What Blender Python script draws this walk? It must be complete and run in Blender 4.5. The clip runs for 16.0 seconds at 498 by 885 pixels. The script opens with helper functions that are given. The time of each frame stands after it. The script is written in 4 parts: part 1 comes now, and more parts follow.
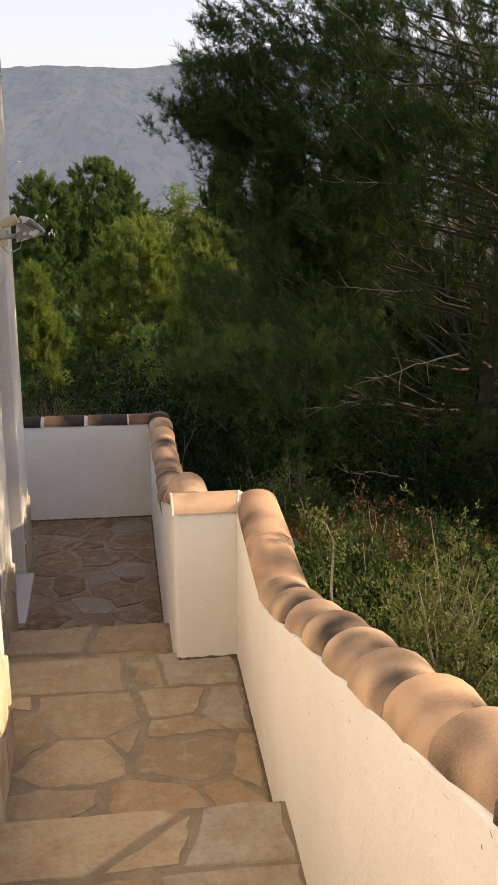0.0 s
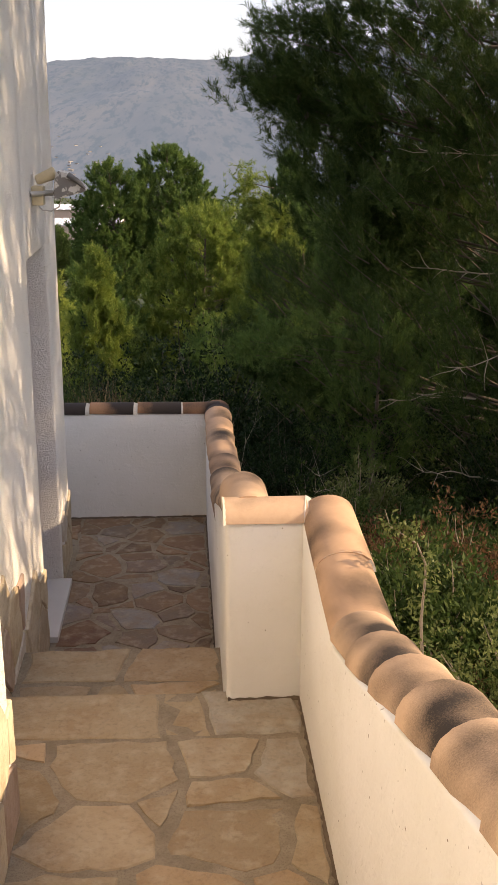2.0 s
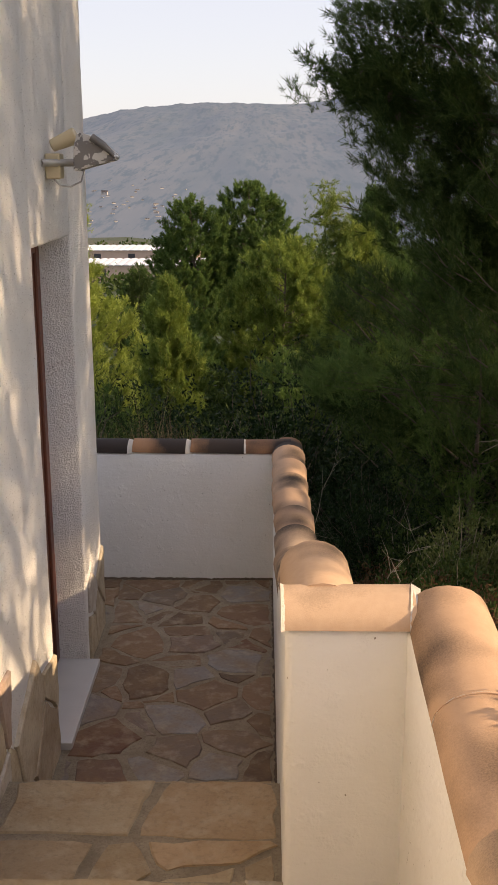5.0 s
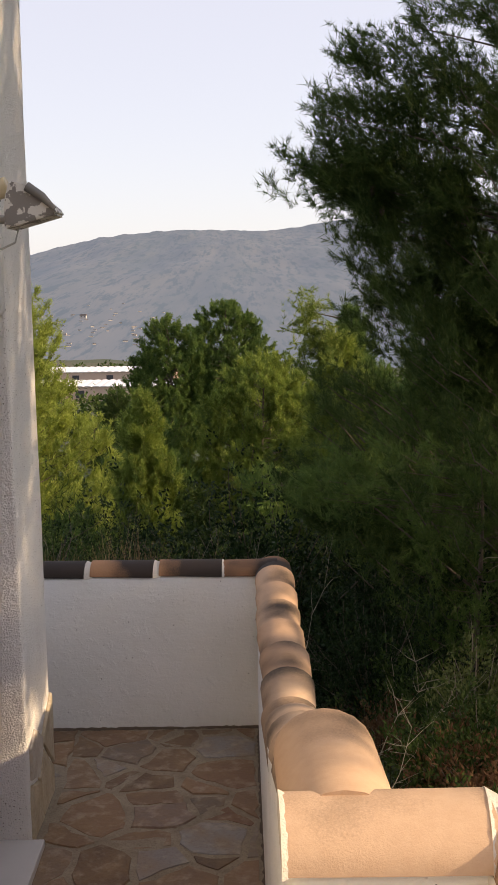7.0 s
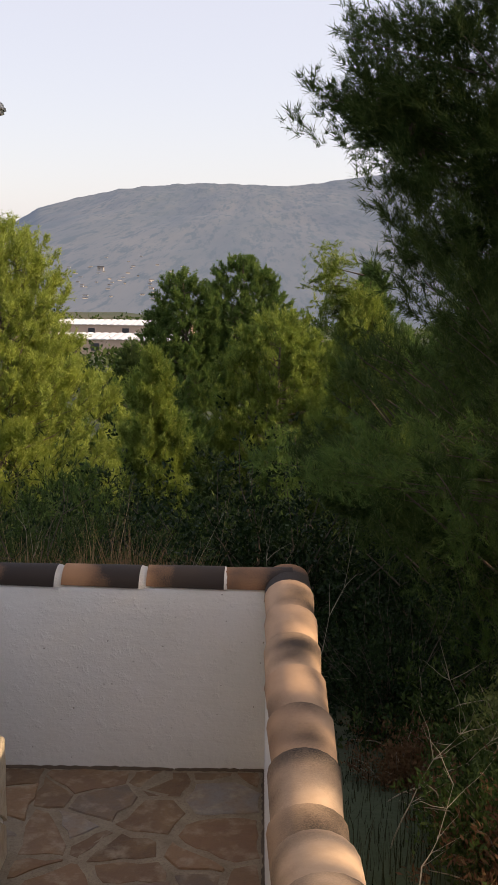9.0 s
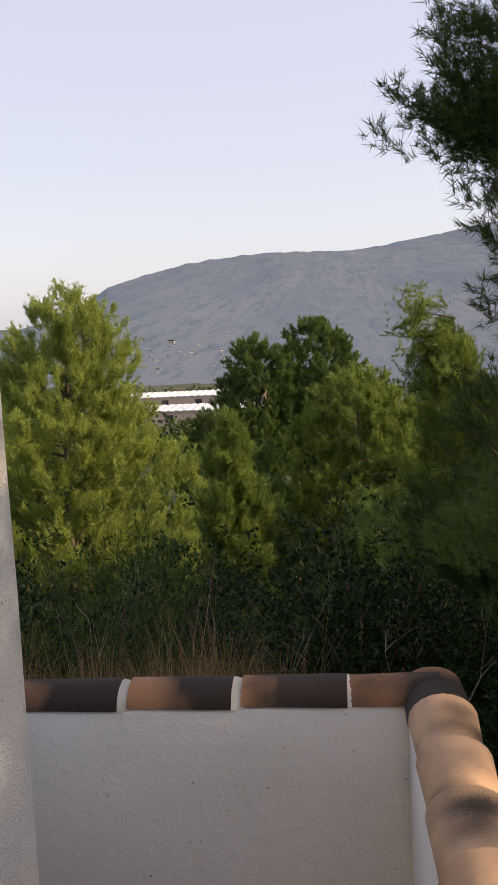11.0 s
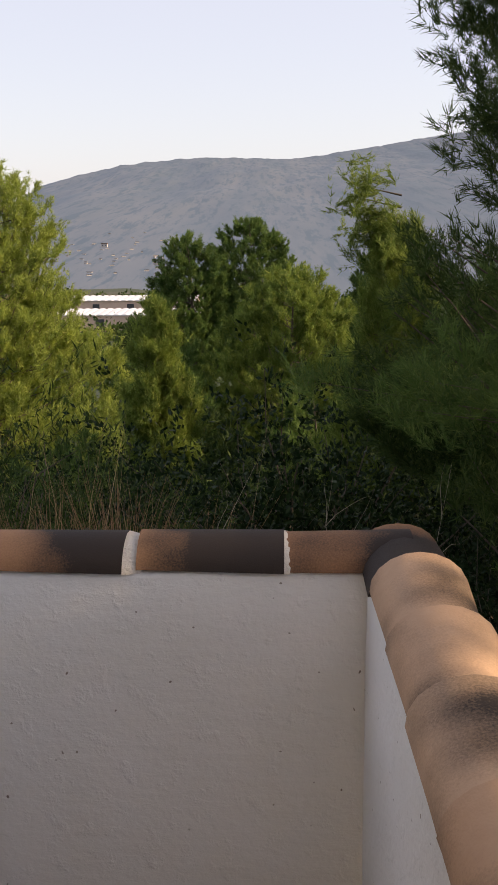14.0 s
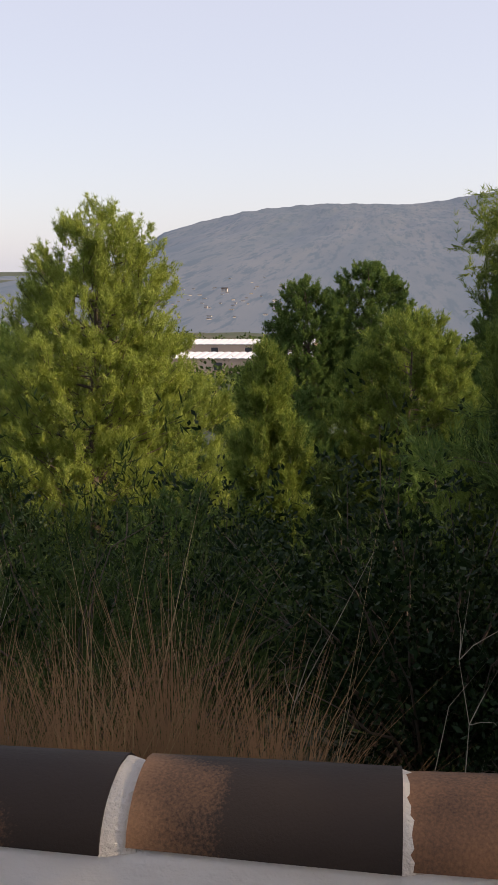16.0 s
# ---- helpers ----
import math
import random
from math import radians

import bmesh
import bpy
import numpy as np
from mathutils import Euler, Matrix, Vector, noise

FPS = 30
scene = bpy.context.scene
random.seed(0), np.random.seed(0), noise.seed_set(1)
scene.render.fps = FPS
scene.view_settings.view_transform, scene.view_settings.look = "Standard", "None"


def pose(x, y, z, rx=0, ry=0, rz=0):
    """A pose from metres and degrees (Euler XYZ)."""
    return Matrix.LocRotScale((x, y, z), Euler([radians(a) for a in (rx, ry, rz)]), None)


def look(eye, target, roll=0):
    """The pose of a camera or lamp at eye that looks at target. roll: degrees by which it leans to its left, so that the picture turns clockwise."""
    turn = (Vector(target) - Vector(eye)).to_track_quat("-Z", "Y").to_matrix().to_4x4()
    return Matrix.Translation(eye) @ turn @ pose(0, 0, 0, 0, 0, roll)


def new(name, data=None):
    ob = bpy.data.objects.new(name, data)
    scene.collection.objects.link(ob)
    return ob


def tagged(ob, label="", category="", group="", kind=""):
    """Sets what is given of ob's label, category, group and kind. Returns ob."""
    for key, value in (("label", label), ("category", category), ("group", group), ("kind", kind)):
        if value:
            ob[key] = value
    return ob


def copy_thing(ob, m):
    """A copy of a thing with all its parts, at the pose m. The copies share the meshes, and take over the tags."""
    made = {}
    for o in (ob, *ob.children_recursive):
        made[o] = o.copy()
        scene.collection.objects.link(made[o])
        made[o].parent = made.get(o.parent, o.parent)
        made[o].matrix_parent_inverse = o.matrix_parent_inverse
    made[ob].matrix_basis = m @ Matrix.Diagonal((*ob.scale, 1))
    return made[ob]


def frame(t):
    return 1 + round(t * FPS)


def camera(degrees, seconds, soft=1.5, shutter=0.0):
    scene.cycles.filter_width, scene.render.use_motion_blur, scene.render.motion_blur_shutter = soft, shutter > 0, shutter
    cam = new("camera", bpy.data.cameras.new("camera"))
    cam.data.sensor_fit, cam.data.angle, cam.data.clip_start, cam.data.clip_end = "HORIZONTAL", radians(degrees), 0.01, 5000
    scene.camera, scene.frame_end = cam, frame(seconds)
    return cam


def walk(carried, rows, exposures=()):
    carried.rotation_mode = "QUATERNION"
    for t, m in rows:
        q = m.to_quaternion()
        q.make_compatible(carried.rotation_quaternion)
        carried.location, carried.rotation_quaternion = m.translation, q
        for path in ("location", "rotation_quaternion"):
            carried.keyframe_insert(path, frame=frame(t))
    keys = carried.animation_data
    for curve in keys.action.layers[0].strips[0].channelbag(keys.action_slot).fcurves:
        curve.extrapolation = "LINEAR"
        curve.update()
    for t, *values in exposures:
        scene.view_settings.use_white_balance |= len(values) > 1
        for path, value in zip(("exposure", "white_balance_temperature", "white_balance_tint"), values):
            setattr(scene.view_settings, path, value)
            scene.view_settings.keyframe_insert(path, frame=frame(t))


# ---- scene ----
cam = camera(27.0, 16.0)
PATH = [
    (0, (-0.228, -7.761, 2.94), (0.018, -5.862, 2.363), 0.1),
    (0.5, (-0.184, -7.533, 2.908), (-0.034, -5.62, 2.345), -0.9),
    (1, (-0.182, -7.32, 2.78), (-0.006, -5.41, 2.215), -1.1),
    (1.5, (-0.193, -7.168, 2.757), (-0.092, -5.265, 2.148), -1.9),
    (2, (-0.149, -6.931, 2.695), (-0.025, -5.025, 2.104), 0.3),
    (2.5, (-0.158, -6.707, 2.639), (0.009, -4.781, 2.126), -1.4),
    (3, (-0.092, -6.404, 2.618), (-0.059, -4.467, 2.118), -0.8),
    (3.5, (-0.058, -6.185, 2.571), (-0.082, -4.255, 2.048), -0.0),
    (6, (-0.053, -5.213, 2.238), (-0.095, -3.276, 1.742), -0.4),
    (6.5, (-0.024, -4.987, 2.213), (-0.139, -3.031, 1.811), -0.4),
    (7, (-0.062, -4.816, 2.123), (-0.049, -2.838, 1.829), -0.7),
    (7.5, (-0.043, -4.489, 2.092), (-0.065, -2.517, 1.756), -0.9),
    (8, (-0.044, -4.313, 2.085), (-0.03, -2.348, 1.713), 0.3),
    (10.5, (-0.131, -3.003, 2.001), (-0.266, -1.043, 1.625), -0.7),
    (11, (-0.184, -2.819, 1.876), (-0.343, -0.841, 1.628), -2.8),
    (11.5, (-0.181, -2.648, 1.856), (-0.357, -0.678, 1.558), -1.2),
    (12, (-0.158, -2.49, 1.806), (-0.296, -0.529, 1.438), 0.3),
    (12.5, (-0.159, -2.361, 1.679), (-0.147, -0.392, 1.329), -0.4),
    (13, (-0.184, -2.293, 1.65), (-0.152, -0.34, 1.22), 0.4),
    (13.5, (-0.173, -2.154, 1.616), (-0.236, -0.203, 1.179), 0.2),
    (14, (-0.208, -2.007, 1.465), (-0.237, -0.052, 1.043), -0.4),
    (14.5, (-0.212, -1.776, 1.379), (-0.322, 0.187, 1.013), -1.8),
    (15, (-0.189, -1.496, 1.357), (-0.386, 0.461, 0.993), -2.1),
    (15.5, (-0.207, -1.232, 1.379), (-0.247, 0.735, 1.019), -1.2),
    (16, (-0.197, -1.026, 1.4), (-0.4485, 0.929, 1.062), -0.5),
]
walk(cam, [(t, look(e, g, r)) for t, e, g, r in PATH], exposures=[(0, 0.52, 7030, 10), (2.5, 0.66, 7030, 10), (3.0, 0.62, 7080, 10), (3.5, 0.4, 7130, 10), (6.5, 0.5, 7180, 10), (8.5, 0.45, 7130, 10), (11, 0.33, 6830, 10), (12.5, 0.47, 7030, 10), (14.5, 0.34, 6930, 10), (15, 0.16, 6850, 10), (15.5, 0.24, 6850, 10), (16, 0.3, 6780, 10)])
# ---- world, sun, exposure ----
SUN_EL, SUN_AZ = 26.0, 91.0      # elevation; azimuth clockwise from +y
world = bpy.data.worlds.new("sky")
scene.world = world
world.use_nodes = True
wn = world.node_tree.nodes
sky = wn.new("ShaderNodeTexSky")
sky.sky_type, sky.sun_disc = "NISHITA", False
sky.sun_elevation, sky.sun_rotation = radians(SUN_EL), radians(SUN_AZ)
sky.air_density, sky.dust_density, sky.ozone_density = 1.0, 1.0, 1.5
haze = wn.new("ShaderNodeMix")
haze.data_type = "RGBA"
haze.inputs[0].default_value = 0.5
haze.inputs[7].default_value = (8.7, 8.5, 10.1, 1)
world.node_tree.links.new(sky.outputs["Color"], haze.inputs[6])
world.node_tree.links.new(haze.outputs[2], wn["Background"].inputs["Color"])
wn["Background"].inputs["Strength"].default_value = 0.103
sun = new("sun", bpy.data.lights.new("sun", "SUN"))
sun.data.energy, sun.data.angle, sun.data.color = 5.0, radians(0.6), (1.0, 0.76, 0.52)
_d = Vector((math.sin(radians(SUN_AZ)) * math.cos(radians(SUN_EL)), math.cos(radians(SUN_AZ)) * math.cos(radians(SUN_EL)), math.sin(radians(SUN_EL))))
sun.matrix_world = look(_d * 30, (0, 0, 0))


# ---- materials ----
def mat(name, rough=0.8):
    m = bpy.data.materials.new(name)
    m.use_nodes = True
    b = m.node_tree.nodes["Principled BSDF"]
    b.inputs["Roughness"].default_value = rough
    return m, m.node_tree.nodes, m.node_tree.links, b


def ramp(nodes, stops):
    r = nodes.new("ShaderNodeValToRGB")
    e = r.color_ramp.elements
    while len(e) < len(stops):
        e.new(0.5)
    for k, (p, c) in zip(e, stops):
        k.position, k.color = p, (*c, 1)
    return r


def noise_tex(nodes, links, scale, detail=4.0, rough=0.55, vec=None):
    n = nodes.new("ShaderNodeTexNoise")
    n.inputs["Scale"].default_value, n.inputs["Detail"].default_value, n.inputs["Roughness"].default_value = scale, detail, rough
    if vec is not None:
        links.new(vec, n.inputs["Vector"])
    return n


def world_pos(nodes):
    return nodes.new("ShaderNodeNewGeometry").outputs["Position"]


def mixc(nodes, links, fac, a, b, mode="MIX"):
    m = nodes.new("ShaderNodeMix")
    m.data_type, m.blend_type = "RGBA", mode
    for sock, val in ((m.inputs[0], fac), (m.inputs[6], a), (m.inputs[7], b)):
        if hasattr(val, "is_linked"):
            links.new(val, sock)
        elif isinstance(val, (int, float)):
            sock.default_value = val
        else:
            sock.default_value = (*val, 1)
    return m.outputs[2]


def bump(nodes, links, b, height, strength, dist):
    n = nodes.new("ShaderNodeBump")
    n.inputs["Strength"].default_value, n.inputs["Distance"].default_value = strength, dist
    links.new(height, n.inputs["Height"])
    links.new(n.outputs["Normal"], b.inputs["Normal"])


def plaster(name, c1, c2, fine, deep, strokes=False, pits=60, cut=0.215):
    m, n, l, b = mat(name, 0.9)
    p = world_pos(n)
    big, small, grit = noise_tex(n, l, 2.2, 5, vec=p), noise_tex(n, l, 26, 6, 0.6, p), noise_tex(n, l, fine, 3, 0.6, p)
    base = mixc(n, l, ramp_out(n, l, big, [(0.35, (0, 0, 0)), (0.7, (1, 1, 1))]), c1, c2)
    spots = noise_tex(n, l, pits, 1, vec=p)
    sp = ramp_out(n, l, spots, [(cut, (1, 1, 1)), (cut + 0.03, (0, 0, 0))])
    l.new(mixc(n, l, sp, base, (0.25, 0.22, 0.19)), b.inputs["Base Color"])
    s = mixc(n, l, 0.45, small.outputs["Fac"], grit.outputs["Fac"])
    if strokes:
        mp = n.new("ShaderNodeMapping")
        mp.inputs["Scale"].default_value = (1.0, 1.0, 3.0)
        l.new(p, mp.inputs["Vector"])
        lumps = ramp_out(n, l, noise_tex(n, l, 19, 4, 0.6, p), [(0.55, (0, 0, 0)), (0.72, (1, 1, 1))])
        s = mixc(n, l, 0.5, s, noise_tex(n, l, 9, 6, 0.65, mp.outputs[0]).outputs["Fac"])
        s = mixc(n, l, 0.2, s, lumps)
    bump(n, l, b, s, 0.9, deep)
    return m


def ramp_out(n, l, tex, stops):
    r = ramp(n, stops)
    l.new(tex.outputs["Fac"], r.inputs[0])
    return r.outputs["Color"]


M_WHITE = plaster("white_plaster", (0.81, 0.80, 0.78), (0.74, 0.73, 0.69), 60, 0.010, True)
M_ROUGH = plaster("rough_white_render", (0.86, 0.84, 0.81), (0.80, 0.77, 0.73), 150, 0.03, False, 130, 0.28)


def stone_mat(name, stops, rough=0.75, joint=False):
    m, n, l, b = mat(name, rough)
    p = world_pos(n)
    oi = n.new("ShaderNodeObjectInfo")
    r = ramp(n, stops)
    l.new(oi.outputs["Random"], r.inputs[0])
    sc = n.new("ShaderNodeVectorMath")
    sc.operation = "ADD"
    l.new(p, sc.inputs[0])
    l.new(oi.outputs["Random"], sc.inputs[1])
    big, fine = noise_tex(n, l, 7, 6, 0.65, sc.outputs[0]), noise_tex(n, l, 55, 5, 0.65, p)
    col = r.outputs["Color"]
    stain = ramp_out(n, l, big, [(0.42, (0, 0, 0)), (0.68, (1, 1, 1))])
    col = mixc(n, l, mul(n, l, stain, 0.6), col, (0.26, 0.16, 0.075))
    pale = ramp_out(n, l, noise_tex(n, l, 15, 5, 0.6, sc.outputs[0]), [(0.50, (0, 0, 0)), (0.72, (1, 1, 1))])
    col = mixc(n, l, mul(n, l, pale, 0.4), col, (0.50, 0.43, 0.32))
    col = mixc(n, l, mul(n, l, ramp_out(n, l, fine, [(0.3, (1, 1, 1)), (0.5, (0, 0, 0))]), 0.3), col, (0.12, 0.085, 0.05))
    l.new(col, b.inputs["Base Color"])
    h = mixc(n, l, 0.3, big.outputs["Fac"], fine.outputs["Fac"])
    bump(n, l, b, h, 0.7, 0.02)
    return m


def mul(n, l, a, k):
    m = n.new("ShaderNodeMath")
    m.operation = "MULTIPLY"
    l.new(a, m.inputs[0])
    m.inputs[1].default_value = k
    return m.outputs[0]


M_FLAG = stone_mat("flagstone", [(0.0, (0.24, 0.17, 0.09)), (0.2, (0.40, 0.31, 0.20)), (0.38, (0.27, 0.20, 0.12)), (0.55, (0.42, 0.33, 0.21)), (0.72, (0.34, 0.31, 0.26)), (0.86, (0.42, 0.29, 0.17)), (1.0, (0.25, 0.19, 0.12))])
# terrace stones: grey to red-brown mix, darkened so the colour holds the terrace's shade
M_FLAG_SHADED = stone_mat("shaded_terrace_flagstone", [(0.0, (0.11, 0.065, 0.035)), (0.25, (0.22, 0.13, 0.075)), (0.42, (0.12, 0.078, 0.05)), (0.6, (0.25, 0.23, 0.215)), (0.75, (0.16, 0.08, 0.045)), (0.88, (0.25, 0.15, 0.085)), (1.0, (0.14, 0.115, 0.10))])
M_CLAD = stone_mat("cladding_stone", [(0.0, (0.55, 0.46, 0.32)), (0.3, (0.62, 0.55, 0.42)), (0.6, (0.48, 0.38, 0.27)), (0.8, (0.60, 0.56, 0.50)), (1.0, (0.38, 0.24, 0.18))])


def mortar_mat():
    m, n, l, b = mat("mortar", 0.95)
    p = world_pos(n)
    a, f = noise_tex(n, l, 9, 6, 0.65, p), noise_tex(n, l, 120, 4, 0.7, p)
    c = mixc(n, l, ramp_out(n, l, a, [(0.35, (0, 0, 0)), (0.7, (1, 1, 1))]), (0.22, 0.175, 0.12), (0.34, 0.28, 0.20))
    c = mixc(n, l, mul(n, l, ramp_out(n, l, f, [(0.3, (1, 1, 1)), (0.5, (0, 0, 0))]), 0.6), c, (0.14, 0.11, 0.08))
    l.new(c, b.inputs["Base Color"])
    bump(n, l, b, mixc(n, l, 0.6, a.outputs["Fac"], f.outputs["Fac"]), 0.9, 0.012)
    return m


M_MORTAR = mortar_mat()
M_POINTING = plaster("pale_mortar", (0.68, 0.64, 0.58), (0.5, 0.46, 0.40), 160, 0.01)


def tile_mat(name, smoke, clay1, clay2, along):
    m, n, l, b = mat(name, 0.78)
    b.inputs["Specular IOR Level"].default_value = 0.25
    tc = n.new("ShaderNodeTexCoord")
    oi = n.new("ShaderNodeObjectInfo")
    off = n.new("ShaderNodeVectorMath")
    off.operation = "MULTIPLY_ADD"
    l.new(oi.outputs["Random"], off.inputs[0])
    off.inputs[1].default_value = (37.0, 91.0, 53.0)
    l.new(tc.outputs["Object"], off.inputs[2])
    v = off.outputs[0]
    r = ramp(n, [(0.0, clay1), (0.5, clay2), (1.0, tuple((a + c) / 2 * 0.9 for a, c in zip(clay1, clay2)))])
    l.new(oi.outputs["Random"], r.inputs[0])
    grain = noise_tex(n, l, 40, 6, 0.65, v)
    col = mixc(n, l, mul(n, l, grain.outputs["Fac"], 0.35), r.outputs["Color"], (0.26, 0.14, 0.07))
    soot = noise_tex(n, l, 4.6, 1.5, 0.5, v)
    speck = noise_tex(n, l, 260, 3, 0.65, v)
    s = n.new("ShaderNodeMath")
    s.operation = "MULTIPLY_ADD"
    l.new(speck.outputs["Fac"], s.inputs[0])
    s.inputs[1].default_value = 0.22
    sep = n.new("ShaderNodeSeparateXYZ")
    l.new(tc.outputs["Object"], sep.inputs[0])
    ax = n.new("ShaderNodeMath")
    ax.operation = "MULTIPLY_ADD"
    l.new(sep.outputs["Y"], ax.inputs[0])
    ax.inputs[1].default_value = along
    l.new(soot.outputs["Fac"], ax.inputs[2])
    own = n.new("ShaderNodeMath")
    own.operation = "MULTIPLY_ADD"
    l.new(oi.outputs["Random"], own.inputs[0])
    own.inputs[1].default_value = 0.16
    l.new(ax.outputs[0], own.inputs[2])
    l.new(own.outputs[0], s.inputs[2])
    rr = ramp(n, [(smoke + 0.04, (0, 0, 0)), (smoke + 0.14, (0.3, 0.3, 0.3)), (smoke + 0.34, (1, 1, 1))])
    l.new(s.outputs[0], rr.inputs[0])
    col = mixc(n, l, mul(n, l, rr.outputs["Color"], 0.97), col, (0.022, 0.019, 0.018))
    l.new(col, b.inputs["Base Color"])
    bump(n, l, b, mixc(n, l, 0.5, grain.outputs["Fac"], speck.outputs["Fac"]), 0.35, 0.004)
    return m


M_TILE = tile_mat("clay_tile", 0.50, (0.52, 0.34, 0.22), (0.60, 0.44, 0.31), 0.0)
M_TILE_CLEAN = tile_mat("plain_clay_tile", 0.60, (0.55, 0.37, 0.24), (0.60, 0.43, 0.30), 0.0)
M_TILE_DARK = tile_mat("smoked_clay_tile", 0.21, (0.38, 0.19, 0.10), (0.46, 0.25, 0.13), -0.95)


def simple(name, col, rough=0.6, metal=0.0, var=0.12, scale=30):
    m, n, l, b = mat(name, rough)
    b.inputs["Metallic"].default_value = metal
    t = noise_tex(n, l, scale, 5, 0.6, world_pos(n))
    l.new(mixc(n, l, mul(n, l, t.outputs["Fac"], var * 2), col, tuple(c * 0.45 for c in col)), b.inputs["Base Color"])
    bump(n, l, b, t.outputs["Fac"], 0.25, 0.003)
    return m


M_WOOD = simple("red_brown_varnished_wood", (0.15, 0.045, 0.022), 0.45, 0, 0.3, 18)
M_MARBLE = simple("white_marble", (0.62, 0.60, 0.57), 0.35, 0, 0.15, 8)
M_GREYMETAL = simple("grey_painted_metal", (0.52, 0.50, 0.46), 0.5, 0.2, 0.2)
M_DARKMETAL = simple("dark_worn_metal", (0.20, 0.19, 0.18), 0.5, 0.4, 0.3)
M_CREAM = simple("yellowed_plastic", (0.62, 0.52, 0.33), 0.5)
M_BARK = simple("pine_bark", (0.13, 0.10, 0.08), 0.95, 0, 0.4, 22)
M_TWIG = simple("grey_twig", (0.27, 0.22, 0.17), 0.9, 0, 0.3, 40)
M_DRY_DARK = simple("brown_dry_grass", (0.38, 0.23, 0.12), 0.9, 0, 0.35, 5)
M_DRY = simple("dry_grass", (0.46, 0.34, 0.18), 0.9, 0, 0.3, 6)


def leaf_mat(name, dark, light, tip, rough=0.6, scale=2.0, through_light=0.35):
    m, n, l, b = mat(name, rough)
    p = world_pos(n)
    g = n.new("ShaderNodeNewGeometry")
    big = noise_tex(n, l, scale, 3, 0.6, p)
    c = mixc(n, l, ramp_out(n, l, big, [(0.35, (0, 0, 0)), (0.68, (1, 1, 1))]), dark, light)
    k = ramp(n, [(0.55, (0, 0, 0)), (1.0, (1, 1, 1))])
    l.new(g.outputs["Random Per Island"], k.inputs[0])
    c = mixc(n, l, mul(n, l, k.outputs["Color"], 0.6), c, tip)
    l.new(c, b.inputs["Base Color"])
    b.inputs["Specular IOR Level"].default_value = 0.12
    tr = n.new("ShaderNodeBsdfTranslucent")
    l.new(c, tr.inputs["Color"])
    mx = n.new("ShaderNodeMixShader")
    mx.inputs[0].default_value = through_light
    l.new(b.outputs[0], mx.inputs[1])
    l.new(tr.outputs[0], mx.inputs[2])
    l.new(mx.outputs[0], n["Material Output"].inputs["Surface"])
    return m


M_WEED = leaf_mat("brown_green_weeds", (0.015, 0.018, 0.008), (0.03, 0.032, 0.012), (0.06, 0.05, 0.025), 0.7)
M_PINE_YELLOW = leaf_mat("yellow_green_needles", (0.17, 0.23, 0.045), (0.33, 0.40, 0.08), (0.52, 0.55, 0.17))
M_PINE_FRESH = leaf_mat("fresh_green_needles", (0.09, 0.145, 0.028), (0.21, 0.28, 0.05), (0.42, 0.46, 0.13))
M_PINE = leaf_mat("green_needles", (0.06, 0.115, 0.03), (0.12, 0.19, 0.045), (0.25, 0.31, 0.09))
M_PINE_DARK = leaf_mat("dark_green_needles", (0.024, 0.046, 0.012), (0.052, 0.085, 0.020), (0.12, 0.155, 0.045))
M_PINE_BIG = leaf_mat("deep_green_long_needles", (0.030, 0.058, 0.015), (0.068, 0.108, 0.027), (0.16, 0.20, 0.065), 0.6, 2.0, 0.45)
# near-black greens: the deep shade under the canopy is put into the leaf colour
M_BUSH_SHADED = leaf_mat("shaded_shrub_leaves", (0.007, 0.018, 0.006), (0.015, 0.033, 0.010), (0.045, 0.07, 0.022), 0.5, 2.0, 0.2)
M_BUSH_LIGHT = leaf_mat("light_shrub_leaves", (0.08, 0.105, 0.03), (0.13, 0.155, 0.05), (0.22, 0.24, 0.10), 0.5)
M_BUSH_RED = leaf_mat("reddish_dry_leaves", (0.10, 0.05, 0.03), (0.14, 0.08, 0.04), (0.18, 0.12, 0.06), 0.7)


# ---- mesh helpers ----
def obj_from(name, bm, material, parent=None, label="", smooth=False):
    me = bpy.data.meshes.new(name)
    bm.to_mesh(me)
    bm.free()
    if smooth:
        me.polygons.foreach_set("use_smooth", [True] * len(me.polygons))
    me.materials.append(material)
    ob = new(name, me)
    ob.parent = parent
    if label:
        ob["label"] = label
    return ob


def part(name, bm, material, parent, label="", smooth=False):
    return obj_from(name, bm, material, parent, label, smooth)


def empty(name, x=0, y=0, z=0):
    ob = new(name)
    ob.location = (x, y, z)
    ob.empty_display_size = 0.1
    return ob


def box_bm(x0, x1, y0, y1, z0, z1, bevel=0.0, segs=2):
    bm = bmesh.new()
    bmesh.ops.create_cube(bm, size=1, matrix=Matrix.Translation(((x0 + x1) / 2, (y0 + y1) / 2, (z0 + z1) / 2)) @ Matrix.Diagonal((x1 - x0, y1 - y0, z1 - z0, 1)))
    if bevel:
        bmesh.ops.bevel(bm, geom=bm.edges[:], offset=bevel, segments=segs, affect="EDGES", profile=0.5)
    return bm


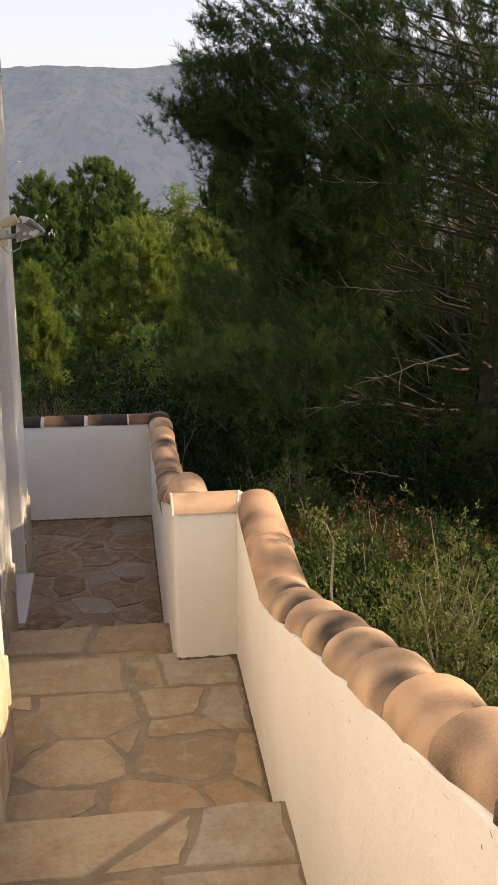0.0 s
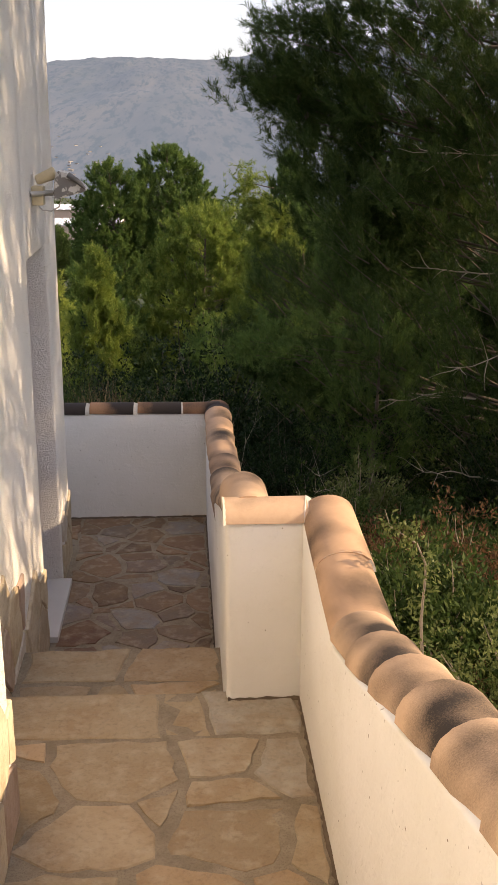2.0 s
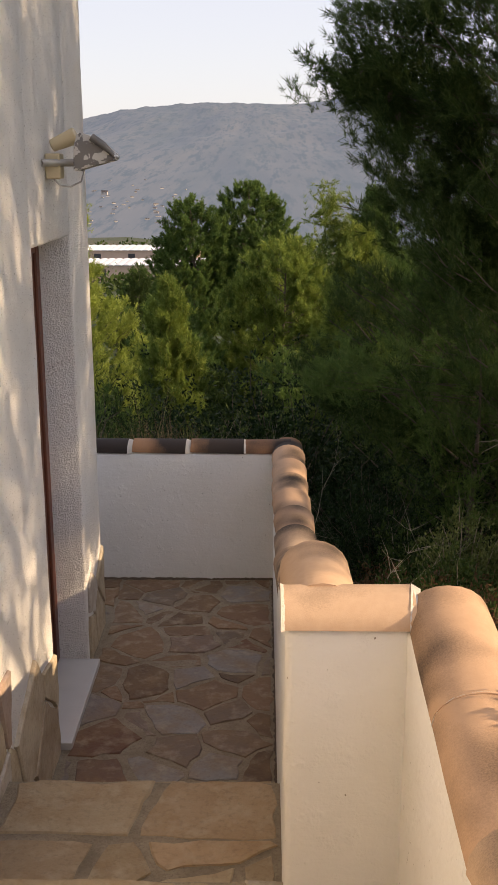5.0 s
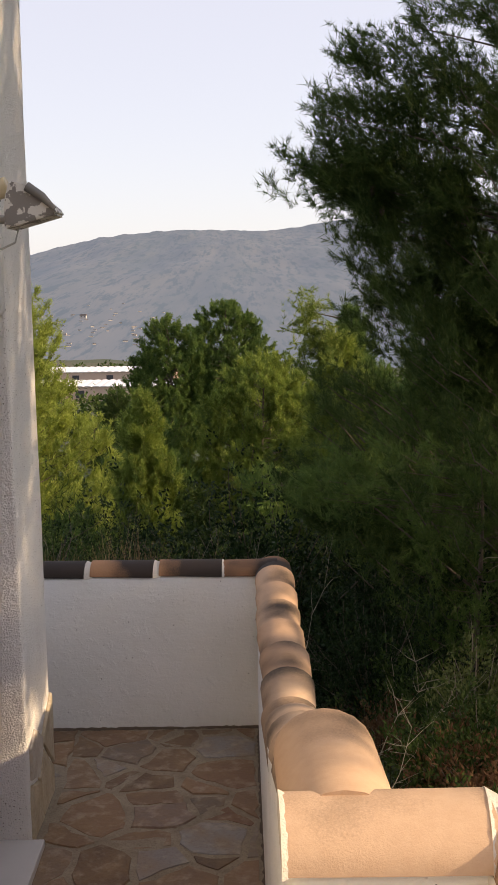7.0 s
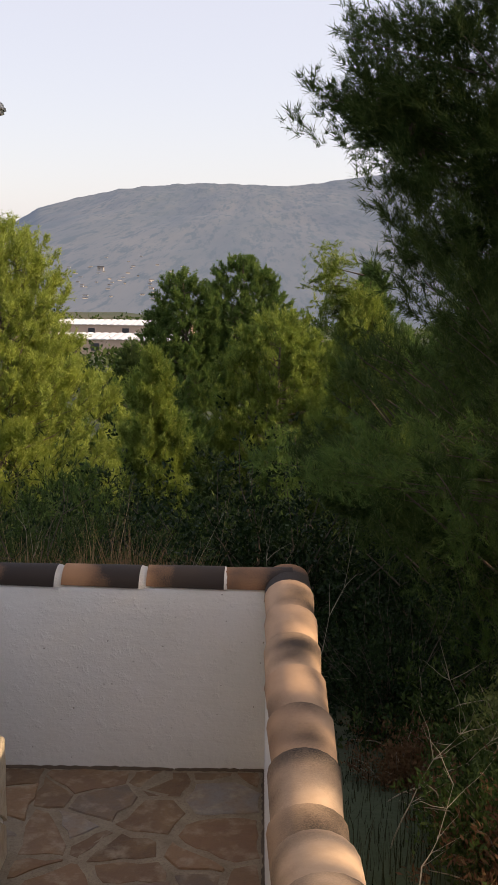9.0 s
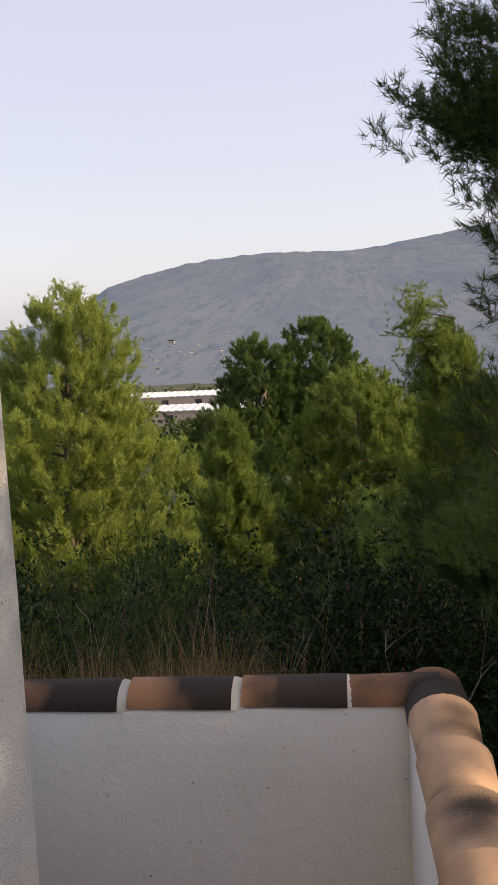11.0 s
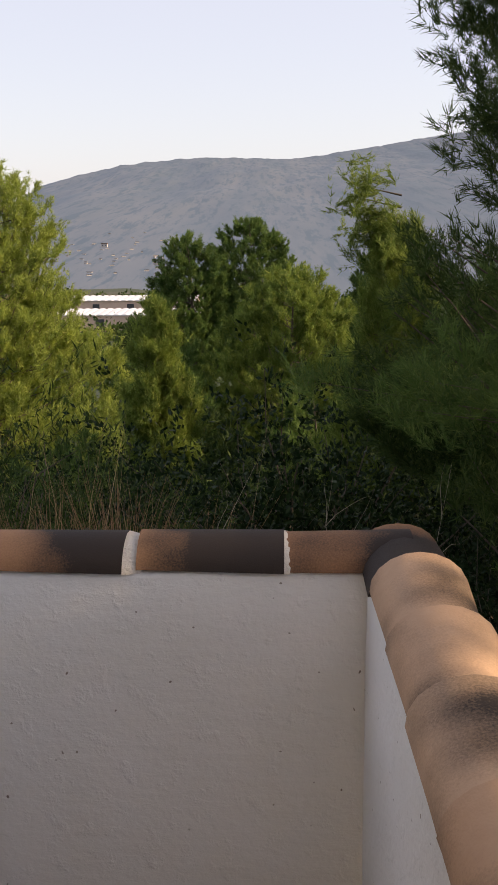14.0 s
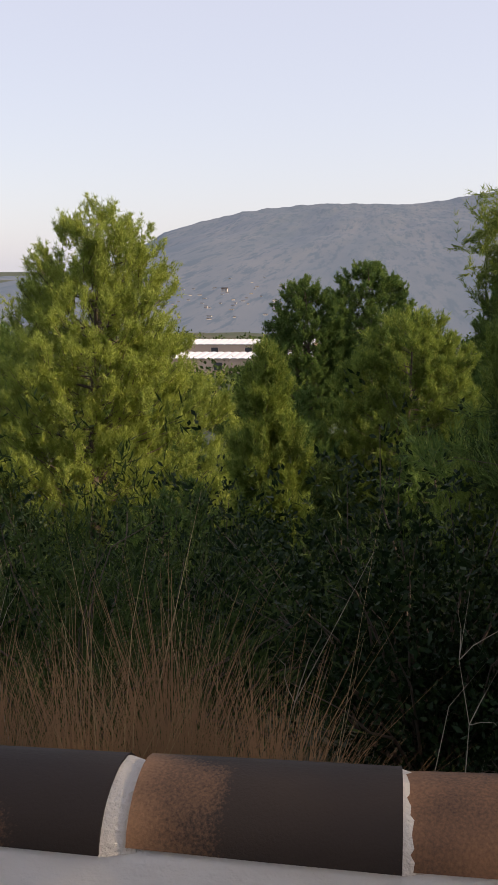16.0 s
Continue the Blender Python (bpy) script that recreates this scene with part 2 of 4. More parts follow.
def prism_bm(profile, x0, x1, bevel=0.0):
    """A polygon in y and z, pushed from x0 to x1."""
    bm = bmesh.new()
    a = [bm.verts.new((x0, y, z)) for y, z in profile]
    b = [bm.verts.new((x1, y, z)) for y, z in profile]
    bm.faces.new(a)
    bm.faces.new(b[::-1])
    for i in range(len(a)):
        j = (i + 1) % len(a)
        bm.faces.new((a[i], b[i], b[j], a[j]))
    bmesh.ops.recalc_face_normals(bm, faces=bm.faces[:])
    if bevel:
        bmesh.ops.bevel(bm, geom=bm.edges[:], offset=bevel, segments=2, affect="EDGES", profile=0.5)
    return bm


def worn(bm, amount, scale, cut=0):
    """Uneven hand-plastered faces and edges."""
    if cut:
        long_edges = [e for e in bm.edges if e.calc_length() > cut]
        while long_edges:
            bmesh.ops.subdivide_edges(bm, edges=long_edges, cuts=1, use_grid_fill=True)
            long_edges = [e for e in bm.edges if e.calc_length() > cut] if len(bm.edges) < 20000 else []
    for v in bm.verts:
        v.co += noise.noise_vector(v.co * scale) * amount
    return bm


def tube_np(path, radii, sides=6):
    """Vertices and faces of a tapered tube along a path."""
    path = np.asarray(path, float)
    n = len(path)
    t = np.gradient(path, axis=0)
    t /= np.linalg.norm(t, axis=1)[:, None] + 1e-9
    up = np.where(np.abs(t[:, 2:3]) > 0.9, np.array([[1.0, 0, 0]]), np.array([[0, 0, 1.0]]))
    u = np.cross(t, up)
    u /= np.linalg.norm(u, axis=1)[:, None] + 1e-9
    w = np.cross(t, u)
    a = np.arange(sides) * 2 * math.pi / sides
    v = path[:, None] + (u[:, None] * np.cos(a)[None, :, None] + w[:, None] * np.sin(a)[None, :, None]) * np.asarray(radii, float)[:, None, None]
    i, k = np.meshgrid(np.arange(n - 1), np.arange(sides), indexing="ij")
    k2 = (k + 1) % sides
    f = np.stack([i * sides + k, i * sides + k2, (i + 1) * sides + k2, (i + 1) * sides + k], -1).reshape(-1, 4)
    return v.reshape(-1, 3), f


def mesh_np(name, verts, faces, material, parent=None, label="", smooth=False):
    """One mesh from arrays of equal-sided faces."""
    verts, faces = np.asarray(verts, np.float32), np.asarray(faces, np.int32)
    me = bpy.data.meshes.new(name)
    k = faces.shape[1]
    me.vertices.add(len(verts))
    me.vertices.foreach_set("co", verts.ravel())
    me.loops.add(faces.size)
    me.loops.foreach_set("vertex_index", faces.ravel())
    me.polygons.add(len(faces))
    me.polygons.foreach_set("loop_start", np.arange(0, faces.size, k, dtype=np.int32))
    me.update(calc_edges=True)
    if smooth:
        me.polygons.foreach_set("use_smooth", [True] * len(faces))
    me.materials.append(material)
    ob = new(name, me)
    ob.parent = parent
    if label:
        ob["label"] = label
    return ob


def join_tubes(tubes):
    vs, fs, o = [], [], 0
    for v, f in tubes:
        vs.append(v)
        fs.append(f + o)
        o += len(v)
    return np.concatenate(vs), np.concatenate(fs)


# ---- levels of the stairs and the walls ----
HX = -0.90                       # face of the house
PX = 0.0                         # inner face of the terrace parapet
RX = 0.27                        # inner face of the stair wall
Z1, Z2, Z3 = 0.39, 0.62, 0.82
Y0, Y1, Y2, Y3 = -2.36, -2.66, -3.44, -4.86     # nosings
STEPS = [(Y0, 0.195), (Y1, Z1), (Y2, Z2), (Y3, Z3), (-5.62, 1.0), (-6.25, 1.18), (-6.9, 1.36), (-7.6, 1.52)]
BACK = -10.0


def ground_z(x, y):
    """Height of the hillside."""
    r = max(0.0, y)
    z = -0.35 - 0.30 * min(r, 24) - 0.07 * max(0.0, min(r, 140) - 24) - 0.03 * max(0.0, min(r, 300) - 140)
    z -= 0.20 * max(0.0, min(x - 0.6, 18))
    z -= 0.10 * max(0.0, min(-x - 3, 20))
    z += 0.22 * max(0.0, min(-y, 12))
    return max(z, -26.0)


def ground():
    xs = np.concatenate([-np.geomspace(4600, 12, 26), np.linspace(-11, 22, 45), np.geomspace(23, 4600, 26)])
    ys = np.concatenate([-np.geomspace(4600, 22, 18), np.linspace(-21, 30, 70), np.geomspace(31.5, 4600, 40)])
    v, f = [], []
    for y in ys:
        for x in xs:
            z = ground_z(x, y)
            n = noise.noise(Vector((x * 0.6, y * 0.6, 0))) * 0.12 + noise.noise(Vector((x * 0.05, y * 0.05, 3))) * 0.8 * (1 if abs(y) > 25 or abs(x) > 25 else 0)
            if -1.5 < x < 0.6 and -9 < y < 0.4 or (x <= -1.0 and -9 < y < 0.3):
                z = -0.5
            v.append((x, y, z + n))
    w = len(xs)
    for j in range(len(ys) - 1):
        for i in range(w - 1):
            f.append((j * w + i, j * w + i + 1, (j + 1) * w + i + 1, (j + 1) * w + i))
    m, n, l, b = mat("earth_and_scrub", 0.95)
    p = world_pos(n)
    a, c = noise_tex(n, l, 1.3, 6, 0.65, p), noise_tex(n, l, 0.02, 6, 0.7, p)
    e = mixc(n, l, ramp_out(n, l, a, [(0.35, (0, 0, 0)), (0.65, (1, 1, 1))]), (0.055, 0.05, 0.03), (0.13, 0.095, 0.055))
    l.new(mixc(n, l, ramp_out(n, l, c, [(0.30, (0, 0, 0)), (0.48, (1, 1, 1))]), e, (0.035, 0.05, 0.02)), b.inputs["Base Color"])
    bump(n, l, b, a.outputs["Fac"], 0.8, 0.06)
    return tagged(mesh_np("ground", v, f, m, smooth=True), "dark earthy hillside falling away from the terrace", "ground", kind="structure")


ground()


def steps_body():
    prof = [(0.02, 0.0), (Y0, 0.0)]
    for i, (y, z) in enumerate(STEPS):
        prof.append((y, z))
        prof.append((STEPS[i + 1][0] if i + 1 < len(STEPS) else BACK, z))
    prof += [(BACK, -0.6), (0.02, -0.6)]
    prof = [(y, z - 0.003) for y, z in prof[:-2]] + prof[-2:]
    bm = bmesh.new()
    lo = [bm.verts.new((-2.9, y, z)) for y, z in prof]
    hi = [bm.verts.new((0.12 if y > Y2 + 0.001 or (y > Y2 - 0.001 and z < Z2 - 0.1) else 0.36, y, z)) for y, z in prof]
    for i in range(len(prof)):
        j = (i + 1) % len(prof)
        bm.faces.new((lo[i], hi[i], hi[j], lo[j]))
    bmesh.ops.recalc_face_normals(bm, faces=bm.faces[:])
    return tagged(obj_from("floor", bm, M_MORTAR), "crazy paved stone terrace and steps with sandy mortar joints", "floor", kind="structure")


floor = steps_body()

# terrace parapet: end wall and side wall with the rise to the pillar
END_TOP, SIDE_TOP, PIL_TOP = 0.76, 0.76, 1.33
bm = worn(box_bm(-2.9, 0.17, 0.0, 0.17, -0.9, END_TOP, 0.012), 0.004, 5, 0.12)
wall_end = tagged(obj_from("wall_north", bm, M_WHITE, smooth=True), "low white plastered parapet wall topped with clay tiles", "parapet wall", kind="structure")
bm = worn(prism_bm([(-0.004, -0.9), (-0.004, SIDE_TOP), (-1.75, SIDE_TOP), (-3.33, PIL_TOP - 0.03), (-3.33, -0.9)], PX, PX + 0.15, 0.008), 0.003, 5, 0.12)
wall_side = tagged(obj_from("wall_east", bm, M_WHITE, smooth=True), "white plastered side parapet rising to a pillar", "parapet wall", kind="structure")
bm = worn(box_bm(-0.005, RX + 0.02, -3.50, -3.32, -0.6, PIL_TOP, 0.018), 0.004, 7, 0.10)
pillar = tagged(obj_from("wall_east_pillar", bm, M_WHITE, smooth=True), "rough white plastered pillar at the head of the lower flight", "pillar", kind="structure")


def stair_top(y):
    return 1.325 - (-3.5 - y) * 0.113 if y > -4.27 else 1.238 + (-4.27 - y) * 0.3337


prof = [(-3.40, -0.6), (-3.40, 1.335), (-4.27, stair_top(-4.27)), (BACK, stair_top(BACK)), (BACK, -0.6)]
bm = worn(prism_bm(prof, RX, RX + 0.17, 0.01), 0.005, 4, 0.14)
wall_stair = tagged(obj_from("wall_east_stairs", bm, M_WHITE, smooth=True), "white plastered stair wall with a sloping clay tile coping", "stair wall", kind="structure")

# house
HT, HYE = 5.4, -0.59
DY0, DY1, DZ0, DZ1 = -1.84, -1.07, 0.03, 2.04


def house_piece(name, x0, x1, y0, y1, z0, z1, label):
    return tagged(obj_from(name, worn(box_bm(x0, x1, y0, y1, z0, z1, 0.012), 0.004, 4, 0.2), M_ROUGH, smooth=True), label, "house wall", kind="structure")


house_piece("wall_west_corner", HX - 0.32, HX, DY1, HYE, -0.6, HT, "rough white rendered house wall at the corner")
house_piece("wall_west", HX - 0.32, HX, -4.4, DY0, -0.6, HT, "rough white rendered house wall with dappled sun")
house_piece("wall_west_lintel", HX - 0.32, HX - 0.001, DY0 - 0.002, DY1 + 0.002, DZ1, HT, "rough white rendered wall over the doorway")
NBX, NBY = -0.69, -4.15
house_piece("wall_west_pier", HX - 0.32, NBX, BACK, NBY, -0.6, HT, "sunlit white rendered wall projecting beside the steps")
house_piece("wall_north_house", -2.9, HX - 0.31, HYE - 0.3, HYE, -0.6, HT, "white rendered end wall of the house")
house_piece("wall_west_inner", -2.9, -2.7, BACK, HYE - 0.3, -0.6, HT, "plain inner wall closing the house")
house_piece("wall_south", -2.9, 0.44, BACK - 0.25, BACK, -0.6, HT, "plain white wall closing the steps behind")
bm = box_bm(-3.0, HX + 0.12, BACK - 0.3, HYE + 0.1, HT, HT + 0.16, 0.02)
tagged(obj_from("ceiling", bm, M_ROUGH), "flat roof slab of the house", "roof", kind="structure")


# ---- roof tiles of the copings ----
def tile_mesh(length, w0, w1, h, thick=0.013, segs=10):
    """A tapered barrel tile along +y, wide end at y=0, standing on z=0."""
    bm = bmesh.new()
    rows = []
    for y, w in ((0, w0), (length * 0.5, (w0 + w1) / 2), (length, w1)):
        out, inn = [], []
        for i in range(segs + 1):
            a = math.pi * i / segs
            wob = 1 + 0.012 * math.sin(3 * a + y * 9)
            out.append(bm.verts.new((-math.cos(a) * w / 2 * wob, y, math.sin(a) * h * w / w0)))
            inn.append(bm.verts.new((-math.cos(a) * (w / 2 - thick), y, math.sin(a) * (h * w / w0 - thick))))
        rows.append((out, inn))
    for (o0, i0), (o1, i1) in zip(rows, rows[1:]):
        for i in range(segs):
            bm.faces.new((o0[i], o0[i + 1], o1[i + 1], o1[i]))
            bm.faces.new((i0[i + 1], i0[i], i1[i], i1[i + 1]))
        bm.faces.new((o0[0], o1[0], i1[0], i0[0]))
        bm.faces.new((o1[segs], o0[segs], i0[segs], i1[segs]))
    for (o, n_), flip in ((rows[0], 1), (rows[-1], -1)):
        for i in range(segs):
            q = (o[i + 1], o[i], n_[i], n_[i + 1])
            bm.faces.new(q if flip > 0 else q[::-1])
    bmesh.ops.recalc_face_normals(bm, faces=bm.faces[:])
    me = bpy.data.meshes.new("tile")
    bm.to_mesh(me)
    bm.free()
    for p in me.polygons:
        p.use_smooth = True
    me.set_sharp_from_angle(angle=radians(40))
    return me


def plug_mesh(w, h, thick):
    """Mortar filling the open end of a tile: a half disc."""
    bm = bmesh.new()
    n = 14
    ring = [(-math.cos(math.pi * i / n) * w / 2 * (1 + 0.012 * math.sin(i * 5.1)), math.sin(math.pi * i / n) * h * (1 + 0.012 * math.sin(i * 3.7))) for i in range(n + 1)]
    a = [bm.verts.new((x, 0, z)) for x, z in ring]
    b = [bm.verts.new((x * 0.86, -thick, z * 0.83)) for x, z in ring]
    bm.faces.new(a[::-1])
    bm.faces.new(b)
    for i in range(n + 1):
        j = (i + 1) % (n + 1)
        bm.faces.new((a[i], a[j], b[j], b[i]))
    bmesh.ops.recalc_face_normals(bm, faces=bm.faces[:])
    me = bpy.data.meshes.new("mortar_plug")
    bm.to_mesh(me)
    bm.free()
    return me


def put_mesh(name, me, m, parent, material):
    d = me
    if not d.materials:
        d.materials.append(material)
    ob = new(name, d)
    ob.parent = parent
    ob.matrix_world = m
    return ob


rnd = random.Random(4)
T_END = tile_mesh(0.302, 0.188, 0.172, 0.060)
T_LOW = tile_mesh(0.36, 0.185, 0.155, 0.080)
T_BIG = tile_mesh(0.42, 0.205, 0.165, 0.086)
T_TOP = tile_mesh(0.40, 0.188, 0.186, 0.086)
PLUG = plug_mesh(0.186, 0.061, 0.04)
# end wall: the tiles lie along x, butted, with pale mortar in the gaps
cx = 0.085
x = -0.160
while x > -2.8:
    j = rnd.uniform(-0.6, 0.6)
    put_mesh("roof_tile", T_END, pose(x - 0.008, cx + 0.003 * j, END_TOP + 0.001, 1.2, 0, 90 + j), wall_end, M_TILE_DARK)
    put_mesh("mortar_plug", PLUG, pose(x - 0.010, cx, END_TOP - 0.002, 0, 0, 90), wall_end, M_POINTING)
    x -= 0.33
put_mesh("roof_tile", T_END, pose(0.10, cx, END_TOP + 0.001, 0, 0, 90), wall_end, M_TILE_DARK)
put_mesh("roof_tile", T_END, pose(0.082, -0.14, END_TOP + 0.001, 0, 0, 0), wall_side, M_TILE_DARK)
# side parapet: overlapping tiles, wide ends towards the valley, each over the next
for i, y in enumerate((-0.17, -0.44, -0.70, -0.96, -1.22, -1.48, -1.74)):
    put_mesh("roof_tile", T_LOW, pose(0.078 + rnd.uniform(-0.004, 0.004), y, SIDE_TOP + 0.022 + 0.001 * i, -3.0, 0, 180 + rnd.uniform(-1.5, 1.5)), wall_side, M_TILE)
for y0 in (-1.98, -2.28, -2.58, -2.84):
    put_mesh("roof_tile", T_LOW, pose(0.080, y0, SIDE_TOP + 0.03 + max(0, -1.78 - y0) * 0.345, 15.0, 0, 180 + rnd.uniform(-1.5, 1.5)), wall_side, M_TILE)
put_mesh("roof_tile", T_TOP, pose(0.082, -3.0, 1.268, 6.0, 0, 180), wall_side, M_TILE_CLEAN)
# over the pillar, across
T_CROSS = tile_mesh(0.30, 0.20, 0.195, 0.058)
T_FLAT = tile_mesh(0.42, 0.20, 0.19, 0.074)
put_mesh("roof_tile", T_CROSS, pose(0.29, -3.415, PIL_TOP + 0.002, 0, 0, 90), pillar, M_TILE_CLEAN)
PLUG2 = plug_mesh(0.208, 0.062, 0.022)
ARC = plug_mesh(0.203, 0.076, -0.012)
put_mesh("mortar_plug", PLUG2, pose(-0.016, -3.415, PIL_TOP, 0, 0, 90), pillar, M_POINTING)
put_mesh("mortar_plug", PLUG2, pose(0.285, -3.415, PIL_TOP, 0, 0, 82), pillar, M_POINTING)
# stair wall: down from the pillar, then up along the stairs
SX = RX + 0.10
for y0 in (-3.84, -4.22):
    put_mesh("roof_tile", T_FLAT, pose(SX, y0, stair_top(y0) + 0.004, 6.5, 0, rnd.uniform(-2, 2)), wall_stair, M_TILE)
    put_mesh("mortar_plug", ARC, pose(SX, y0 - 0.004, stair_top(y0) + 0.002, 0, 0, 0), wall_stair, M_POINTING)
y = -4.22
while y > BACK + 0.5:
    put_mesh("roof_tile", T_BIG, pose(SX + rnd.uniform(-0.006, 0.006), y, stair_top(min(y, -4.27)) + 0.010 + rnd.uniform(-0.004, 0.004), 13.5, 0, 180 + rnd.uniform(-3, 3)), wall_stair, M_TILE)
    y -= 0.295


# ---- paving ----
def voronoi(seeds, x0, x1, y0, y1):
    """Cells of the weighted seeds in a rectangle, as polygons."""
    cells = []
    for i, s in enumerate(seeds):
        poly = [(x0, y0), (x1, y0), (x1, y1), (x0, y1)]
        for j, q in enumerate(seeds):
            if i == j or not poly:
                continue
            nx_, ny_ = q[0] - s[0], q[1] - s[1]
            dd = 0.5 + (s[2] - q[2]) / (2 * (nx_ * nx_ + ny_ * ny_) + 1e-6)
            mx_, my_ = s[0] + nx_ * dd, s[1] + ny_ * dd
            out = []
            for a, b in zip(poly, poly[1:] + poly[:1]):
                da, db = (a[0] - mx_) * nx_ + (a[1] - my_) * ny_, (b[0] - mx_) * nx_ + (b[1] - my_) * ny_
                if da <= 0:
                    out.append(a)
                if (da < 0 < db) or (db < 0 < da):
                    t = da / (da - db)
                    out.append((a[0] + (b[0] - a[0]) * t, a[1] + (b[1] - a[1]) * t))
            poly = out
        if len(poly) >= 3:
            cells.append(poly)
    return cells


def shrink(poly, d):
    """The polygon moved inwards by d, edge by edge."""
    lines, n = [], len(poly)
    for a, b in zip(poly, poly[1:] + poly[:1]):
        ex, ey = b[0] - a[0], b[1] - a[1]
        ln = math.hypot(ex, ey)
        if ln < 0.02:
            continue
        nx_, ny_ = -ey / ln, ex / ln
        lines.append((nx_, ny_, nx_ * a[0] + ny_ * a[1] + d))
    out = []
    for (a1, b1, c1), (a2, b2, c2) in zip(lines, lines[1:] + lines[:1]):
        det = a1 * b2 - a2 * b1
        if abs(det) < 0.15:
            continue
        out.append(((c1 * b2 - c2 * b1) / det, (a1 * c2 - a2 * c1) / det))
    return out if len(out) >= 3 else []


def area(poly):
    return 0.5 * sum(a[0] * b[1] - b[0] * a[1] for a, b in zip(poly, poly[1:] + poly[:1]))


def slab_bm(poly, thick, rr, wob=0.012):
    """A stone slab in the xy plane with a rough outline and rounded arris, top at z=0."""
    pts = []
    for a, b in zip(poly, poly[1:] + poly[:1]):
        ln = math.hypot(b[0] - a[0], b[1] - a[1])
        k = max(1, min(5, int(ln / 0.05)))
        for i in range(k):
            t = i / k
            pts.append((a[0] + (b[0] - a[0]) * t + rr.uniform(-wob, wob), a[1] + (b[1] - a[1]) * t + rr.uniform(-wob, wob)))
    cx_, cy_ = sum(p[0] for p in pts) / len(pts), sum(p[1] for p in pts) / len(pts)
    bm = bmesh.new()
    top = [bm.verts.new((cx_ + (p[0] - cx_) * 0.965, cy_ + (p[1] - cy_) * 0.965, rr.uniform(-0.002, 0.002))) for p in pts]
    mid = [bm.verts.new((p[0], p[1], -0.006)) for p in pts]
    low = [bm.verts.new((p[0], p[1], -thick)) for p in pts]
    bm.faces.new(top)
    for r0, r1 in ((top, mid), (mid, low)):
        for i in range(len(pts)):
            j = (i + 1) % len(pts)
            bm.faces.new((r0[j], r0[i], r1[i], r1[j]))
    return bm


def pave(x0, x1, y0, y1, z, size, seed, stone=None):
    rr = random.Random(seed)
    seeds, yy, row = [], y0 + size * 0.5, 0
    nx_ = max(2, round((x1 - x0) / (size * 1.15)))
    ny_ = max(1, round((y1 - y0) / (size * 0.9)))
    for r in range(ny_):
        for c in range(nx_):
            seeds.append((x0 + (c + 0.5 + 0.25 * (-1) ** r + rr.uniform(-0.45, 0.45)) * (x1 - x0) / nx_, y0 + (r + 0.5 + rr.uniform(-0.45, 0.45)) * (y1 - y0) / ny_, rr.uniform(-0.5, 0.5) * size * size))
    for poly in voronoi(seeds, x0, x1, y0, y1):
        poly = shrink(poly, rr.uniform(0.006, 0.02))
        if len(poly) < 3 or area(poly) < 0.004:
            continue
        ob = part("flagstone", slab_bm(poly, 0.03, rr), stone or M_FLAG, floor)
        ob.location.z = z + rr.uniform(-0.003, 0.004)


pave(HX + 0.03, -0.005, Y0, -0.005, 0.0, 0.17, 11, M_FLAG_SHADED)
pave(-2.7, HX + 0.03, -0.52, -0.005, 0.0, 0.22, 12, M_FLAG_SHADED)
lev = [(Y0, 0.195), (Y1, Z1), (Y2, Z2), (Y3, Z3)] + STEPS[4:]
for i, (y, z) in enumerate(lev):
    yb = lev[i + 1][0] if i + 1 < len(lev) else BACK
    xr = -0.005 if y > -3.4 else RX - 0.004
    xl = HX + 0.03
    nose = 0.30
    if y - yb < 0.45:
        pave(xl, xr, yb, y + 0.012, z, 0.30, 20 + i)
    else:
        pave(xl, xr, y - nose, y + 0.012, z, 0.33, 20 + i)
        pave(xl, xr, yb, y - nose, z, 0.25, 40 + i)


# ---- doorway ----
def doorway():
    dx = HX - 0.15
    door = empty("door_1", dx, (DY0 + DY1) / 2, DZ0)
    bm = box_bm(-0.05, 0.0, -(DY1 - DY0) / 2 + 0.07, (DY1 - DY0) / 2 - 0.07, 0.0, DZ1 - DZ0 - 0.07, 0.004)
    part("leaf", bm, M_WOOD, door)
    for s in (-1, 1):
        y = s * ((DY1 - DY0) / 2 - 0.035)
        part("jamb", box_bm(-0.06, 0.012, y - 0.034, y + 0.034, 0.0, DZ1 - DZ0, 0.006), M_WOOD, door)
    part("head", box_bm(-0.06, 0.012, -(DY1 - DY0) / 2 + 0.07, (DY1 - DY0) / 2 - 0.07, DZ1 - DZ0 - 0.068, DZ1 - DZ0, 0.006), M_WOOD, door)
    for z in (0.25, 1.05):
        part("door_panel", box_bm(0.001, 0.012, -0.2, 0.2, z, z + 0.6, 0.008), M_WOOD, door)
    tagged(door, "closed red-brown varnished wooden door in a deep reveal", "door", kind="structure")
    bm = worn(box_bm(HX - 0.26, HX + 0.055, DY0 + 0.004, DY1 - 0.004, DZ0 - 0.05, DZ0, 0.004), 0.001, 8)
    tagged(obj_from("door_sill", bm, M_MARBLE), "white marble threshold slab below the door", "door sill", kind="structure")


doorway()


